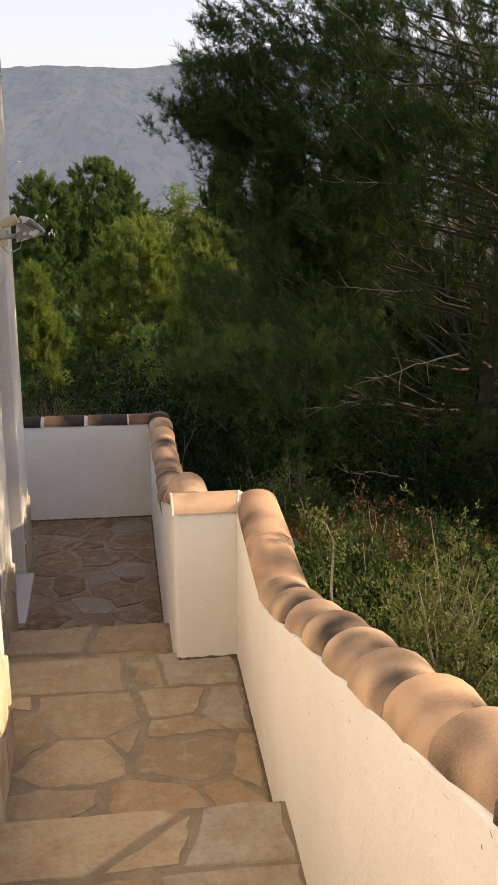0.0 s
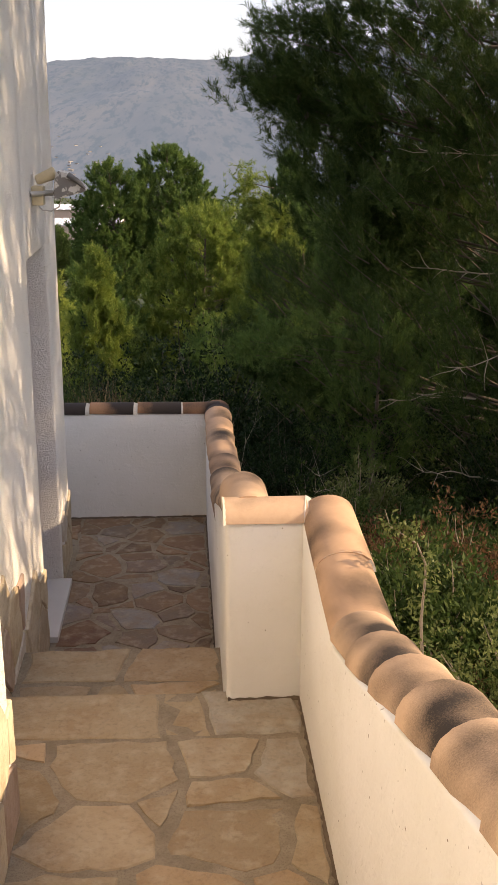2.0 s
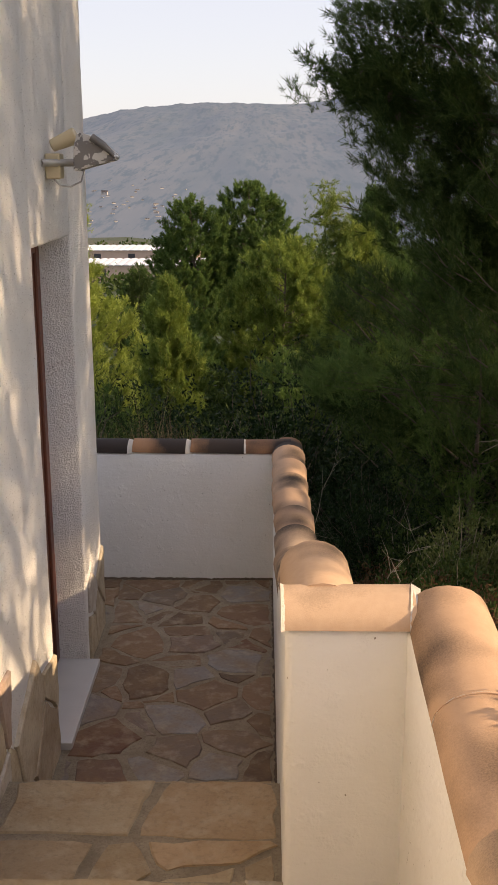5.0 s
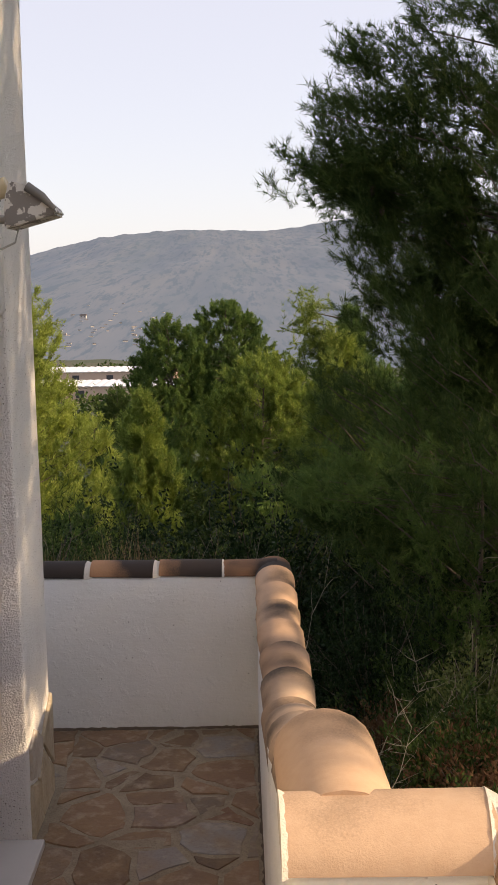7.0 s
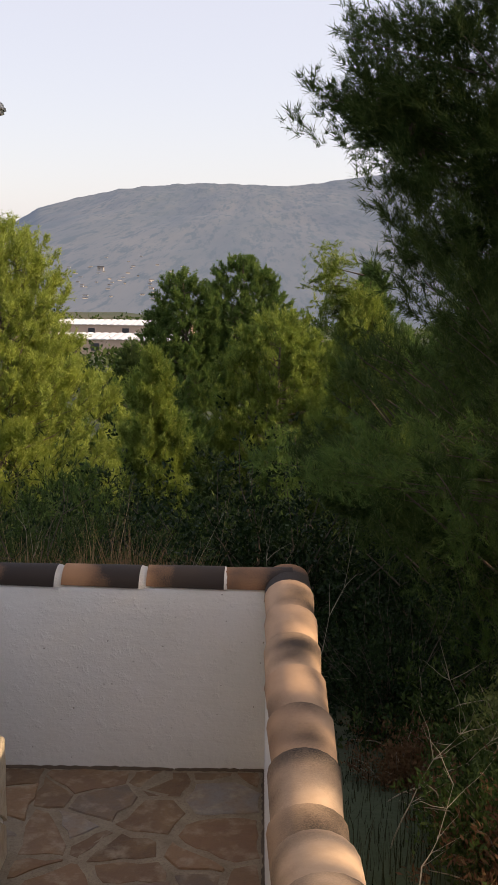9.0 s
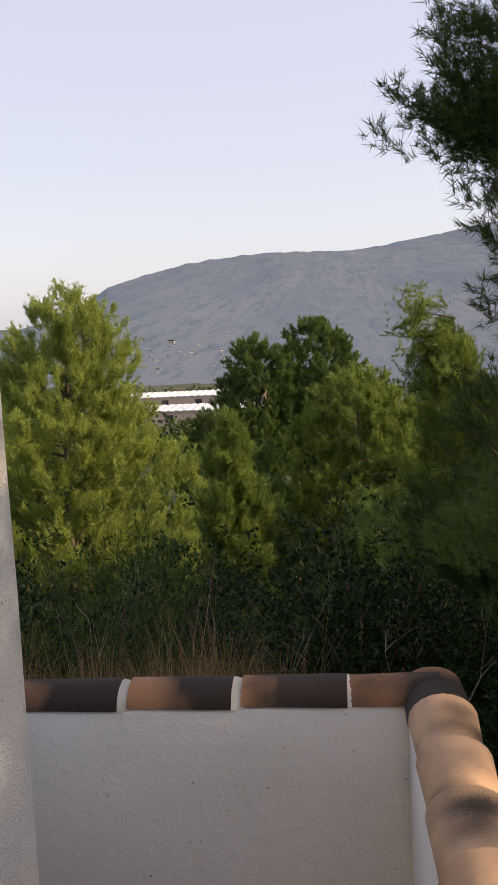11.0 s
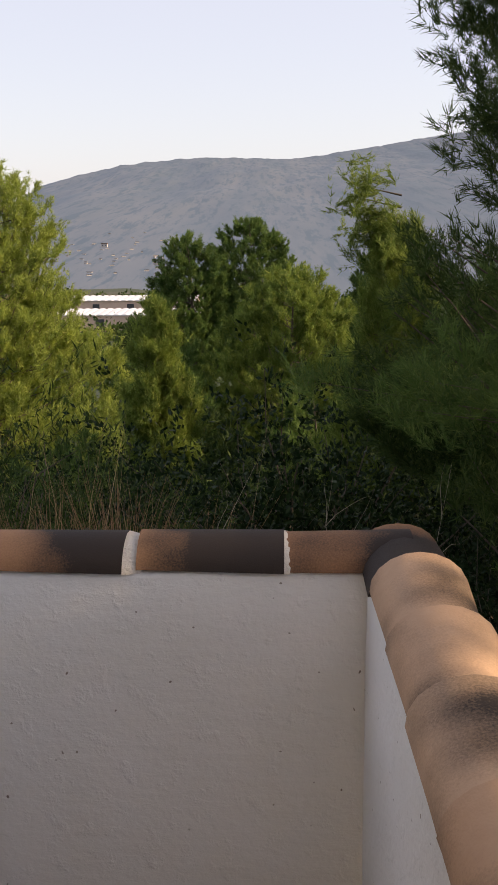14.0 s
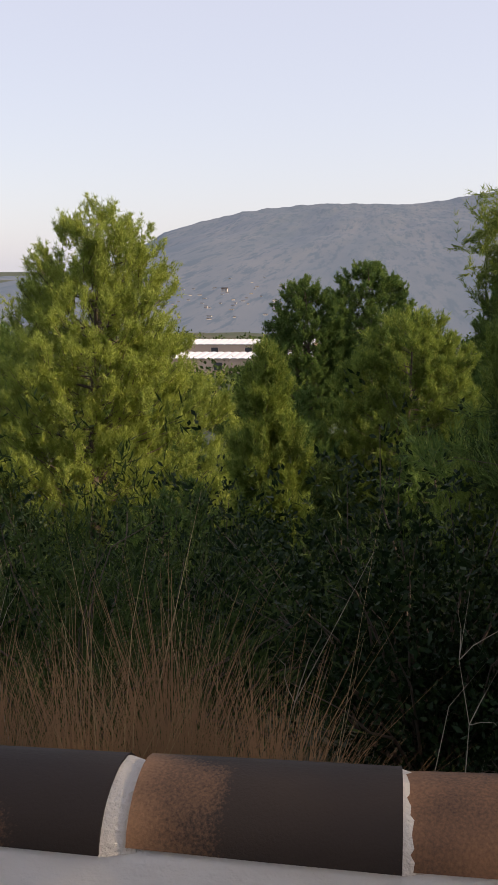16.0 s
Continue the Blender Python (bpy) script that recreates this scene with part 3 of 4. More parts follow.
# ---- stone cladding at the foot of the house ----
def clad(wall_name, plane, y0, y1, foot, top, size, seed, axis="x"):
    """Irregular flat stones on the foot of a wall, with an uneven upper edge."""
    rr = random.Random(seed)
    host = bpy.data.objects[wall_name]
    z0 = min(foot(y0), foot(y1)) - 0.05
    z1 = max(top(y0), top(y1)) + 0.15
    ny_, nz_ = max(1, round((y1 - y0) / (size * 0.8))), max(1, round((z1 - z0) / size))
    seeds = [(y0 + (c + 0.5 + rr.uniform(-0.4, 0.4)) * (y1 - y0) / ny_, z0 + (r + 0.5 + rr.uniform(-0.4, 0.4)) * (z1 - z0) / nz_, rr.uniform(-0.25, 0.25) * size * size) for c in range(ny_) for r in range(nz_)]
    for poly in voronoi(seeds, y0, y1, z0, z1):
        poly = shrink(poly, rr.uniform(0.004, 0.012))
        if len(poly) < 3 or area(poly) < 0.003:
            continue
        cy_, cz_ = sum(p[0] for p in poly) / len(poly), sum(p[1] for p in poly) / len(poly)
        if cz_ > top(cy_) or max(p[1] for p in poly) < foot(cy_):
            continue
        poly = [(p[0], min(p[1], top(p[0]) + 0.05 + rr.uniform(-0.03, 0.02))) for p in poly]
        ob = part("cladding_stone", slab_bm(poly, 0.04, rr, 0.006), M_CLAD, host)
        ob.matrix_world = Matrix(((0, 0, 1, plane + rr.uniform(0.010, 0.018)), (1, 0, 0, 0), (0, 1, 0, 0), (0, 0, 0, 1))) if axis == "x" else Matrix(((-1, 0, 0, 0), (0, 0, 1, plane + rr.uniform(0.008, 0.014)), (0, 1, 0, 0), (0, 0, 0, 1)))


def level(y):
    z = 0.0
    for ys, zz in STEPS:
        if y < ys:
            z = zz
    return z


clad("wall_west_corner", HX, DY1 + 0.03, HYE + 0.005, lambda y: 0.0, lambda y: 0.46, 0.24, 3)
clad("wall_west", HX, -4.15, DY0, level, lambda y: 0.46 + 0.40 * max(0, -2.0 - y), 0.27, 4)
clad("wall_west_pier", NBX, -8.2, NBY + 0.03, level, lambda y: 1.06 + 0.32 * max(0, NBY - y), 0.26, 5)
clad("wall_west_pier", NBY, 0.70, 0.90, lambda y: Z2, lambda y: 1.04, 0.22, 6, axis="y")
clad("wall_north_house", HYE, 0.90, 2.6, lambda y: 0.0, lambda y: 0.45, 0.24, 7, axis="y")


# ---- lamp over the door ----
def peeling():
    m, n, l, b = mat("peeling_grey_paint", 0.6)
    t = noise_tex(n, l, 22, 3, 0.6, world_pos(n))
    l.new(mixc(n, l, ramp_out(n, l, t, [(0.50, (0, 0, 0)), (0.53, (1, 1, 1))]), (0.60, 0.58, 0.55), (0.20, 0.185, 0.175)), b.inputs["Base Color"])
    bump(n, l, b, t.outputs["Fac"], 0.4, 0.003)
    return m


def wall_lamp():
    lamp = empty("floodlight", HX, -1.50, 2.345)
    v, f = tube_np([(0.0, -0.09, 0), (0.06, -0.02, 0), (0.125, 0.03, 0)], [0.014] * 3, 4)
    mesh_np("bracket", v, f, M_GREYMETAL, lamp, "pale grey mounting bar")
    bm = bmesh.new()
    bmesh.ops.create_cone(bm, cap_ends=True, segments=8, radius1=0.007, radius2=0.007, depth=0.012, matrix=pose(0.112, 0.004, 0.0, 90, 0, 0))
    part("bolt", bm, M_DARKMETAL, lamp)
    bm = bmesh.new()
    bmesh.ops.create_cone(bm, cap_ends=True, segments=14, radius1=0.024, radius2=0.033, depth=0.105, matrix=pose(0.075, -0.01, 0.082, 0, 68, 0))
    bmesh.ops.bevel(bm, geom=bm.edges[:], offset=0.004, segments=1, affect="EDGES")
    part("sensor", bm, M_CREAM, lamp, "yellowed plastic motion sensor")
    part("junction_box", worn(box_bm(0.0, 0.06, -0.03, 0.05, -0.06, 0.035, 0.006), 0.001, 9), M_CREAM, lamp, "yellowed plastic junction box")
    prof = [(0.115, -0.032), (0.275, 0.012), (0.272, 0.03), (0.19, 0.098), (0.135, 0.112), (0.118, 0.06)]
    bm = bmesh.new()
    a = [bm.verts.new((x_, -0.06, z_)) for x_, z_ in prof]
    b = [bm.verts.new((x_, 0.10, z_)) for x_, z_ in prof]
    bm.faces.new(a)
    bm.faces.new(b[::-1])
    for i in range(len(prof)):
        k = (i + 1) % len(prof)
        bm.faces.new((a[i], b[i], b[k], a[k]))
    bmesh.ops.recalc_face_normals(bm, faces=bm.faces[:])
    bmesh.ops.bevel(bm, geom=bm.edges[:], offset=0.006, segments=2, affect="EDGES")
    part("housing", bm, peeling(), lamp, "grey metal housing with peeling paint")
    v, f = tube_np([(0.19, -0.064, 0.094), (0.235, -0.066, 0.064), (0.272, -0.064, 0.026)], [0.017, 0.015, 0.008], 6)
    mesh_np("rim", v, f, M_DARKMETAL, lamp, smooth=True)
    v, f = tube_np([(0.02, -0.01, -0.05), (0.05, 0.0, -0.085), (0.09, 0.01, -0.09), (0.13, 0.02, -0.07), (0.145, 0.02, -0.02)], [0.004] * 5, 6)
    mesh_np("cable", v, f, M_GREYMETAL, lamp, smooth=True)
    tagged(lamp, "weathered grey floodlight with peeling paint on the house wall", "lamp")


wall_lamp()


# ---- plants ----
def unit(v):
    return v / (np.linalg.norm(v, axis=-1, keepdims=True) + 1e-9)


def needles(rg, pos, dirs, k, length, width, spread):
    """k thin needles round each twig point."""
    n = len(pos)
    d = unit(np.repeat(dirs, k, 0) + rg.normal(0, spread, (n * k, 3)))
    side = unit(np.cross(d, rg.normal(0, 1, (n * k, 3))))
    b = np.repeat(pos, k, 0) + rg.normal(0, length * 0.12, (n * k, 3))
    ln = (length * rg.uniform(0.6, 1.15, (n * k, 1)))
    v = np.stack([b - side * width / 2, b + side * width / 2, b + d * ln], 1).reshape(-1, 3)
    return v, np.arange(len(v)).reshape(-1, 3)


def leaves(rg, pos, dirs, k, length, width, spread):
    """k pointed leaves, two triangles each, round each twig point."""
    n = len(pos)
    d = unit(np.repeat(dirs, k, 0) + rg.normal(0, spread, (n * k, 3)))
    side = unit(np.cross(d, rg.normal(0, 1, (n * k, 3))))
    b = np.repeat(pos, k, 0) + rg.normal(0, length * 0.5, (n * k, 3))
    ln = (length * rg.uniform(0.6, 1.2, (n * k, 1)))
    m = b + d * ln * 0.5
    v = np.stack([b, m + side * width / 2, b + d * ln, m - side * width / 2], 1).reshape(-1, 3)
    return v, np.arange(len(v)).reshape(-1, 4)


def shape(kind, t):
    """Radius of a crown at the height t between its foot and its top."""
    if kind == "dome":
        return np.sqrt(np.clip(1 - t ** 2.4, 0, 1)) * np.clip(0.6 + t * 1.6, 0, 1)
    if kind == "tear":
        return (1 - t) ** 0.47 * np.clip(0.6 + t * 1.8, 0, 1)
    return (1 - t) ** 0.8 * np.clip(0.7 + t * 2.0, 0, 1)


def pine(rg, height, spread, kind, foot, clusters, shoots, pts, k, nl, nw, cl, sl, trunk_r=None, inner=0.45, upward=0.8, fuzz=0.5, extra=()):
    """Trunk, branchwork and needle crown of a pine, as arrays, foot at the origin: clusters of shoots fill the crown's envelope."""
    tr = trunk_r or height * 0.016
    zt = np.linspace(0, 1, 9)
    bend = np.stack([0.02 * height * np.sin(zt * 5 + rg.uniform(0, 6)) * zt, 0.02 * height * np.sin(zt * 4 + rg.uniform(0, 6)) * zt, zt * height * 0.97], 1)
    trunk = tube_np(bend, tr * (1.05 - zt), 8)
    tubes, C, D, B = [], [], [], []
    seed = rg.uniform(0, 50)
    while len(C) < clusters:
        t = rg.uniform(0, 1)
        if rg.uniform(0, 1) > float(shape(kind, np.array(t))) ** 1.3 + 0.05:
            continue
        az = rg.uniform(0, 6.2832)
        lob = 1 + 0.34 * noise.noise(Vector((math.cos(az) * 1.5, math.sin(az) * 1.5, t * 4 + seed))) + 0.22 * noise.noise(Vector((math.cos(az) * 4, math.sin(az) * 4, t * 9 + seed)))
        r = spread * float(shape(kind, np.array(t))) * lob * math.sqrt(rg.uniform(inner ** 2, 1))
        z = height * (foot + (1 - foot) * t)
        tx, ty = np.interp(z, bend[:, 2], bend[:, 0]), np.interp(z, bend[:, 2], bend[:, 1])
        c = np.array([tx + math.cos(az) * r, ty + math.sin(az) * r, z])
        zb = max(0.03 * height, z - r * rg.uniform(0.25, 0.6) - 0.02 * height)
        b = np.array([np.interp(zb, bend[:, 2], bend[:, 0]), np.interp(zb, bend[:, 2], bend[:, 1]), zb])
        s = np.linspace(0, 1, 5)[:, None]
        path = b + (c - b) * s + np.array([0, 0, -0.10 * r]) * np.sin(s * 3.1416) + rg.normal(0, 0.03 * spread, (5, 3)) * np.sin(s * 3.1416)
        out = unit(c - path[-2] + np.array([0, 0, 0.3 * upward * cl * 4]))
        C.append(c)
        B.append(out)
        if len(C) % 7 == 0:
            tubes.append(tube_np(path, tr * (0.08 + 0.14 * rg.uniform(0, 1) ** 3) * (1.15 - s[:, 0]), 4))
        else:
            tubes.append(tube_np(np.stack([c - out * cl * 4, c - out * cl * 2 + rg.normal(0, 0.02, 3), c]), tr * 0.05 * np.array([1.0, 0.7, 0.3]), 3))
    for ex, ey, ez, count, size in extra:
        root = np.array([0, 0, ez - 0.25 * abs(ex)])
        s = np.linspace(0, 1, 6)[:, None]
        tubes.append(tube_np(root + (np.array([ex, ey, ez]) - root) * s, tr * 0.14 * (1.15 - s[:, 0]), 5))
        for i in range(count):
            C.append(np.array([ex, ey, ez]) + rg.normal(0, size, 3) * np.array([1.3, 1, 0.8]))
            B.append(unit(np.array([ex, ey, 0.45 * abs(ex)]) + rg.normal(0, 0.8, 3)))
    C, B = np.array(C), np.array(B)
    n = len(C) * shoots
    u = rg.uniform(0, 1, (n, 1))
    out = np.repeat(B, shoots, 0)
    d = unit(out * 0.8 + rg.normal(0, 0.5, (n, 3)) + np.array([0, 0, 0.45 * upward]))
    ln = sl * rg.uniform(0.5, 1.2, (n, 1)) * (0.6 + 0.4 * u)
    b = np.repeat(C, shoots, 0) - out * u * cl * 4 + rg.normal(0, cl * 0.25, (n, 3))
    q = np.linspace(0.15, 1, pts)
    P = (b[:, None] + d[:, None] * (q[None, :, None] * ln[:, None]) + np.array([0, 0, 0.2]) * (q ** 2)[None, :, None] * ln[:, None]).reshape(-1, 3)
    DD = unit(np.repeat(d, pts, 0) + np.array([0, 0, 0.15]))
    v1, _ = needles(rg, P, DD, k, nl, nw, fuzz)
    side = unit(np.cross(d, rg.normal(0, 1, (n, 3)))) * nw * 0.6
    v2 = np.stack([b - side, b + side, P.reshape(n, pts, 3)[:, -1]], 1).reshape(-1, 3)
    v = np.concatenate([v1, v2])
    crown = v, np.arange(len(v)).reshape(-1, 3)
    limb_mesh = join_tubes(tubes)
    f = height / np.quantile(crown[0][:, 2], 0.9995)
    for v, _ in (trunk, limb_mesh, crown):
        v[:, 2] *= f
    return trunk, limb_mesh, crown


def plant(name, x, y, parts_, label, cat, z=None, group=""):
    root = empty(name, x, y, ground_z(x, y) - 0.08 if z is None else z)
    for pn, (v, f), m in parts_:
        ob = mesh_np(pn, v, f, m, root, smooth=pn in ("trunk", "branchwork"))
        if pn != "trunk":
            ob["kind"] = "stuff"
    return tagged(root, label, cat, group)


def tree(x, y, top, spread, seed, needle_m, label, kind="tear", foot=0.1, clusters=200, shoots=12, pts=4, k=8, nl=0.14, nw=0.014, cl=0.22, sl=0.3, group="", **kw):
    rg = np.random.default_rng(seed)
    z = ground_z(x, y) - 0.1
    t, l, c = pine(rg, top - z, spread, kind, foot, clusters, shoots, pts, k, nl, nw, cl, sl, **kw)
    return plant("pine_tree", x, y, [("trunk", t, M_BARK), ("branchwork", l, M_BARK), ("crown", c, needle_m)], label, "tree", z, group)


tree(-5.9, 19.0, 2.6, 3.6, 1, M_PINE_YELLOW, "tall yellow-green sunlit pine with upright shoots", clusters=1700, shoots=12, pts=3, k=9, nl=0.11, nw=0.013, cl=0.10, sl=0.29, foot=0.1, upward=1.2, inner=0.25, fuzz=0.65)
tree(-10.2, 23.0, 1.5, 2.8, 2, M_PINE, "green pine standing behind a yellow-green pine", clusters=420, nl=0.17, nw=0.02, cl=0.18)
tree(-1.85, 14.6, 0.28, 0.85, 3, M_PINE_FRESH, "small bright green young pine with upright shoots", kind="tear", clusters=420, inner=0.2, shoots=12, nl=0.11, nw=0.011, cl=0.08, sl=0.27, upward=1.4, fuzz=0.65)
tree(-0.7, 52.0, 1.5, 3.1, 4, M_PINE, "dark round-topped pine beyond the slope", kind="dome", foot=0.3, clusters=900, shoots=10, pts=3, k=9, nl=0.16, nw=0.028, cl=0.12, sl=0.26, inner=0.6, fuzz=0.8)
tree(-3.9, 50.0, 0.8, 2.6, 5, M_PINE, "dark round-topped pine with a flat crown beyond the slope", kind="dome", foot=0.3, clusters=750, shoots=10, pts=3, k=9, nl=0.16, nw=0.028, cl=0.12, sl=0.26, inner=0.6, fuzz=0.8)
tree(5.9, 54.0, 1.2, 2.0, 6, M_PINE, "smaller green pine beyond the slope", kind="dome", foot=0.3, clusters=280, k=9, nl=0.22, nw=0.036, cl=0.18, sl=0.45)
tree(0.5, 28.0, 0.12, 2.75, 7, M_PINE_FRESH, "broad pine with sunlit yellow-green top", kind="dome", clusters=900, shoots=12, pts=3, k=9, nl=0.14, nw=0.019, cl=0.11, sl=0.28, upward=1.2, inner=0.6, fuzz=0.7)
tree(4.2, 31.0, 0.1, 2.6, 17, M_PINE, "green pine beside a yellow-topped pine", kind="dome", clusters=420, nl=0.2, nw=0.025, cl=0.2, sl=0.4)
tree(1.3, 9.6, 2.05, 1.0, 8, M_PINE_FRESH, "green pine with a tall leading shoot", kind="tear", extra=[(-0.38, 0, 5.55, 6, 0.05), (-0.40, 0, 5.75, 4, 0.035), (-0.42, 0, 5.9, 3, 0.025), (-0.28, 0, 5.25, 14, 0.12), (-0.1, 0, 5.0, 14, 0.16)], clusters=620, shoots=11, pts=4, k=8, nl=0.085, nw=0.009, cl=0.09, sl=0.26, upward=1.3)
tree(3.7, 12.5, 1.6, 1.9, 18, M_PINE, "green pine at the edge of the wood", kind="dome", clusters=520, nl=0.11, nw=0.013, cl=0.13, sl=0.3)
tree(5.6, 15.8, 3.4, 2.6, 9, M_PINE_DARK, "tall dark pine at the edge of the wood", clusters=800, nl=0.13, nw=0.017, cl=0.18, sl=0.34)
big_pine = tree(4.3, 4.2, 9.5, 4.1, 10, M_PINE_BIG, "large dark pine overhanging the terrace", foot=0.05, clusters=2100, shoots=10, pts=3, k=12, nl=0.09, nw=0.0066, cl=0.12, sl=0.22, trunk_r=0.15, inner=0.35, fuzz=0.6,
     extra=[(-2.95, 0.0, 5.35, 26, 0.26), (-2.95, 0.0, 4.55, 26, 0.24), (-2.8, 0.0, 4.25, 26, 0.28), (-2.95, 0.0, 5.0, 26, 0.25), (-2.5, 0.0, 4.7, 30, 0.32), (-2.3, 0.2, 3.7, 28, 0.3), (-1.7, 0.0, 5.1, 30, 0.35), (-3.5, -0.05, 5.45, 20, 0.18), (-3.2, 0.0, 5.5, 26, 0.24), (-2.9, 0.1, 6.0, 24, 0.26), (-2.7, 0.1, 5.6, 24, 0.3), (-2.2, 0.1, 6.9, 28, 0.3), (-1.6, -0.2, 7.3, 30, 0.35), (-2.0, -0.4, 6.3, 30, 0.35), (-1.5, -0.6, 5.6, 30, 0.35), (-1.9, -0.3, 4.6, 30, 0.35), (-2.4, -0.1, 4.0, 26, 0.3), (-3.85, -0.1, 2.85, 16, 0.16), (-3.3, -0.2, 2.7, 24, 0.25), (-2.8, -0.2, 2.5, 22, 0.3),
            (-3.95, 0.0, 5.6, 6, 0.09), (-3.7, 0.0, 6.0, 7, 0.10), (-3.45, 0.0, 6.45, 8, 0.12), (-3.75, 0.0, 5.4, 6, 0.09), (-3.35, 0.1, 5.2, 9, 0.14), (-3.4, 0.1, 5.75, 9, 0.14), (-3.2, 0.1, 6.1, 10, 0.16), (-3.05, 0.1, 6.75, 11, 0.17), (-2.75, 0.1, 7.3, 15, 0.22), (-2.4, 0.1, 7.9, 20, 0.26)])


def pine_cones(host, places):
    """Small dark cones hanging in the crown."""
    for x, y, z in places:
        bm = bmesh.new()
        bmesh.ops.create_uvsphere(bm, u_segments=10, v_segments=8, radius=0.024)
        for v in bm.verts:
            v.co.z = v.co.z * 1.7 - 0.006 * abs(v.co.z) / 0.024
            v.co *= 1 + 0.10 * math.sin(v.co.z * 420 + math.atan2(v.co.y, v.co.x) * 5)
        part("pine_cone", bm, M_BARK, host, smooth=True).location = Vector((x, y, z)) - host.location


pine_cones(big_pine, [(0.81, 4.10, 3.09), (1.06, 4.10, 2.92), (1.14, 4.10, 2.76), (0.81, 4.10, 3.11), (1.07, 4.10, 2.94)])
tree(1.75, 3.0, 1.1, 0.7, 23, M_PINE, "young green pine reaching over the slope with long needles", kind="dome", foot=0.35, clusters=70, shoots=7, pts=4, k=9, nl=0.075, nw=0.0042, cl=0.06, sl=0.17, upward=1.4, fuzz=0.45,
     extra=[(-1.72, -0.8, 2.5, 2, 0.05), (-1.5, -0.75, 2.4, 4, 0.07), (-1.3, -0.75, 2.5, 3, 0.06), (-1.15, -0.6, 2.33, 5, 0.09), (-0.95, -0.5, 2.55, 4, 0.07), (-0.8, -0.5, 2.3, 8, 0.14), (-1.0, -0.2, 2.15, 8, 0.16), (-0.6, -0.3, 2.6, 6, 0.1), (-0.4, -0.3, 2.3, 10, 0.18)])
# this pine is added out of view to shade the undergrowth on the slope
tree(9.2, 9.6, 4.4, 2.6, 24, M_PINE_DARK, "dark pine added deeper in the wood", foot=0.04, kind="dome", clusters=500, k=7, nl=0.16, nw=0.022, cl=0.2, sl=0.45)
tree(8.6, 5.6, 2.8, 3.2, 11, M_PINE_DARK, "dark pine added deeper in the wood", foot=0.04, kind="dome", clusters=700, nl=0.13, nw=0.017, cl=0.18, sl=0.4)
tree(9.8, 15.0, 4.0, 3.4, 13, M_PINE_DARK, "dark pine added deeper in the wood", foot=0.03, kind="dome", clusters=600, k=7, nl=0.18, nw=0.024, cl=0.22, sl=0.5)
# unseen pine, added only for its dappled shade on the house wall
tree(5.6, -1.4, 8.8, 2.9, 12, M_PINE_DARK, "tall dark pine added out of view to dapple the house wall", foot=0.51, kind="dome", clusters=900, shoots=9, pts=4, k=7, nl=0.09, nw=0.010, cl=0.13, sl=0.3, trunk_r=0.15, inner=0.1)
# added beside the view as a sun block for the end wall
tree(5.3, 1.2, 4.8, 2.2, 19, M_PINE_DARK, "lower dark pine added to keep sun off the end wall", foot=0.2, kind="dome", clusters=500, shoots=9, pts=4, k=7, nl=0.09, nw=0.011, cl=0.13, sl=0.3, inner=0.1)
fill = [tree(-3.0, 27.0, -1.8, 2.4, 14, M_PINE, "green pine low on the slope", kind="dome", clusters=260, k=6, shoots=10, nl=0.2, nw=0.03, cl=0.2, sl=0.4, group="pines on the slope"),
        tree(3.2, 22.0, -1.2, 2.2, 15, M_PINE_DARK, "dark pine low on the slope", kind="dome", clusters=260, k=6, shoots=10, nl=0.2, nw=0.03, cl=0.2, sl=0.4, group="pines on the slope")]
rf = random.Random(3)
for i, (fx, fy, fs) in enumerate([(-7.5, 30, 1.0), (-13, 30, 1.1), (-11, 40, 1.0), (1.5, 40, 0.95), (8, 36, 1.1), (9, 27, 1.2), (12, 42, 1.1), (-17, 38, 1.1), (-20, 50, 1.0), (-1.8, 21, 0.66), (0.9, 20, 0.72), (2.4, 14, 0.6), (3.4, 17, 0.8),
                                  (-5.2, 38, 0.62), (10, 56, 1.0), (16, 50, 1.3), (3.0, 46, 0.8), (-8, 58, 0.6), (-14, 62, 0.8), (16, 30, 1.5), (-3.6, 15.5, 0.5), (-7.4, 16, 0.6), (-3.0, 12.0, 0.38), (1.0, 12.5, 0.40),
                                  (-12, 78, 0.7), (-20, 85, 0.9), (-6, 90, 0.8), (0, 75, 0.8), (8, 80, 1.0), (16, 85, 1.0), (-28, 95, 1.0), (-14, 110, 0.9), (-24, 125, 0.9), (4, 120, 1.1), (-9, 135, 0.9), (-33, 140, 1.0), (-20, 160, 0.9)]):
    copy_thing(fill[i % 2], pose(fx, fy, ground_z(fx, fy) - 0.1, 0, 0, rf.uniform(0, 360)) @ Matrix.Diagonal((fs * 1.1, fs * 1.1, fs, 1)))


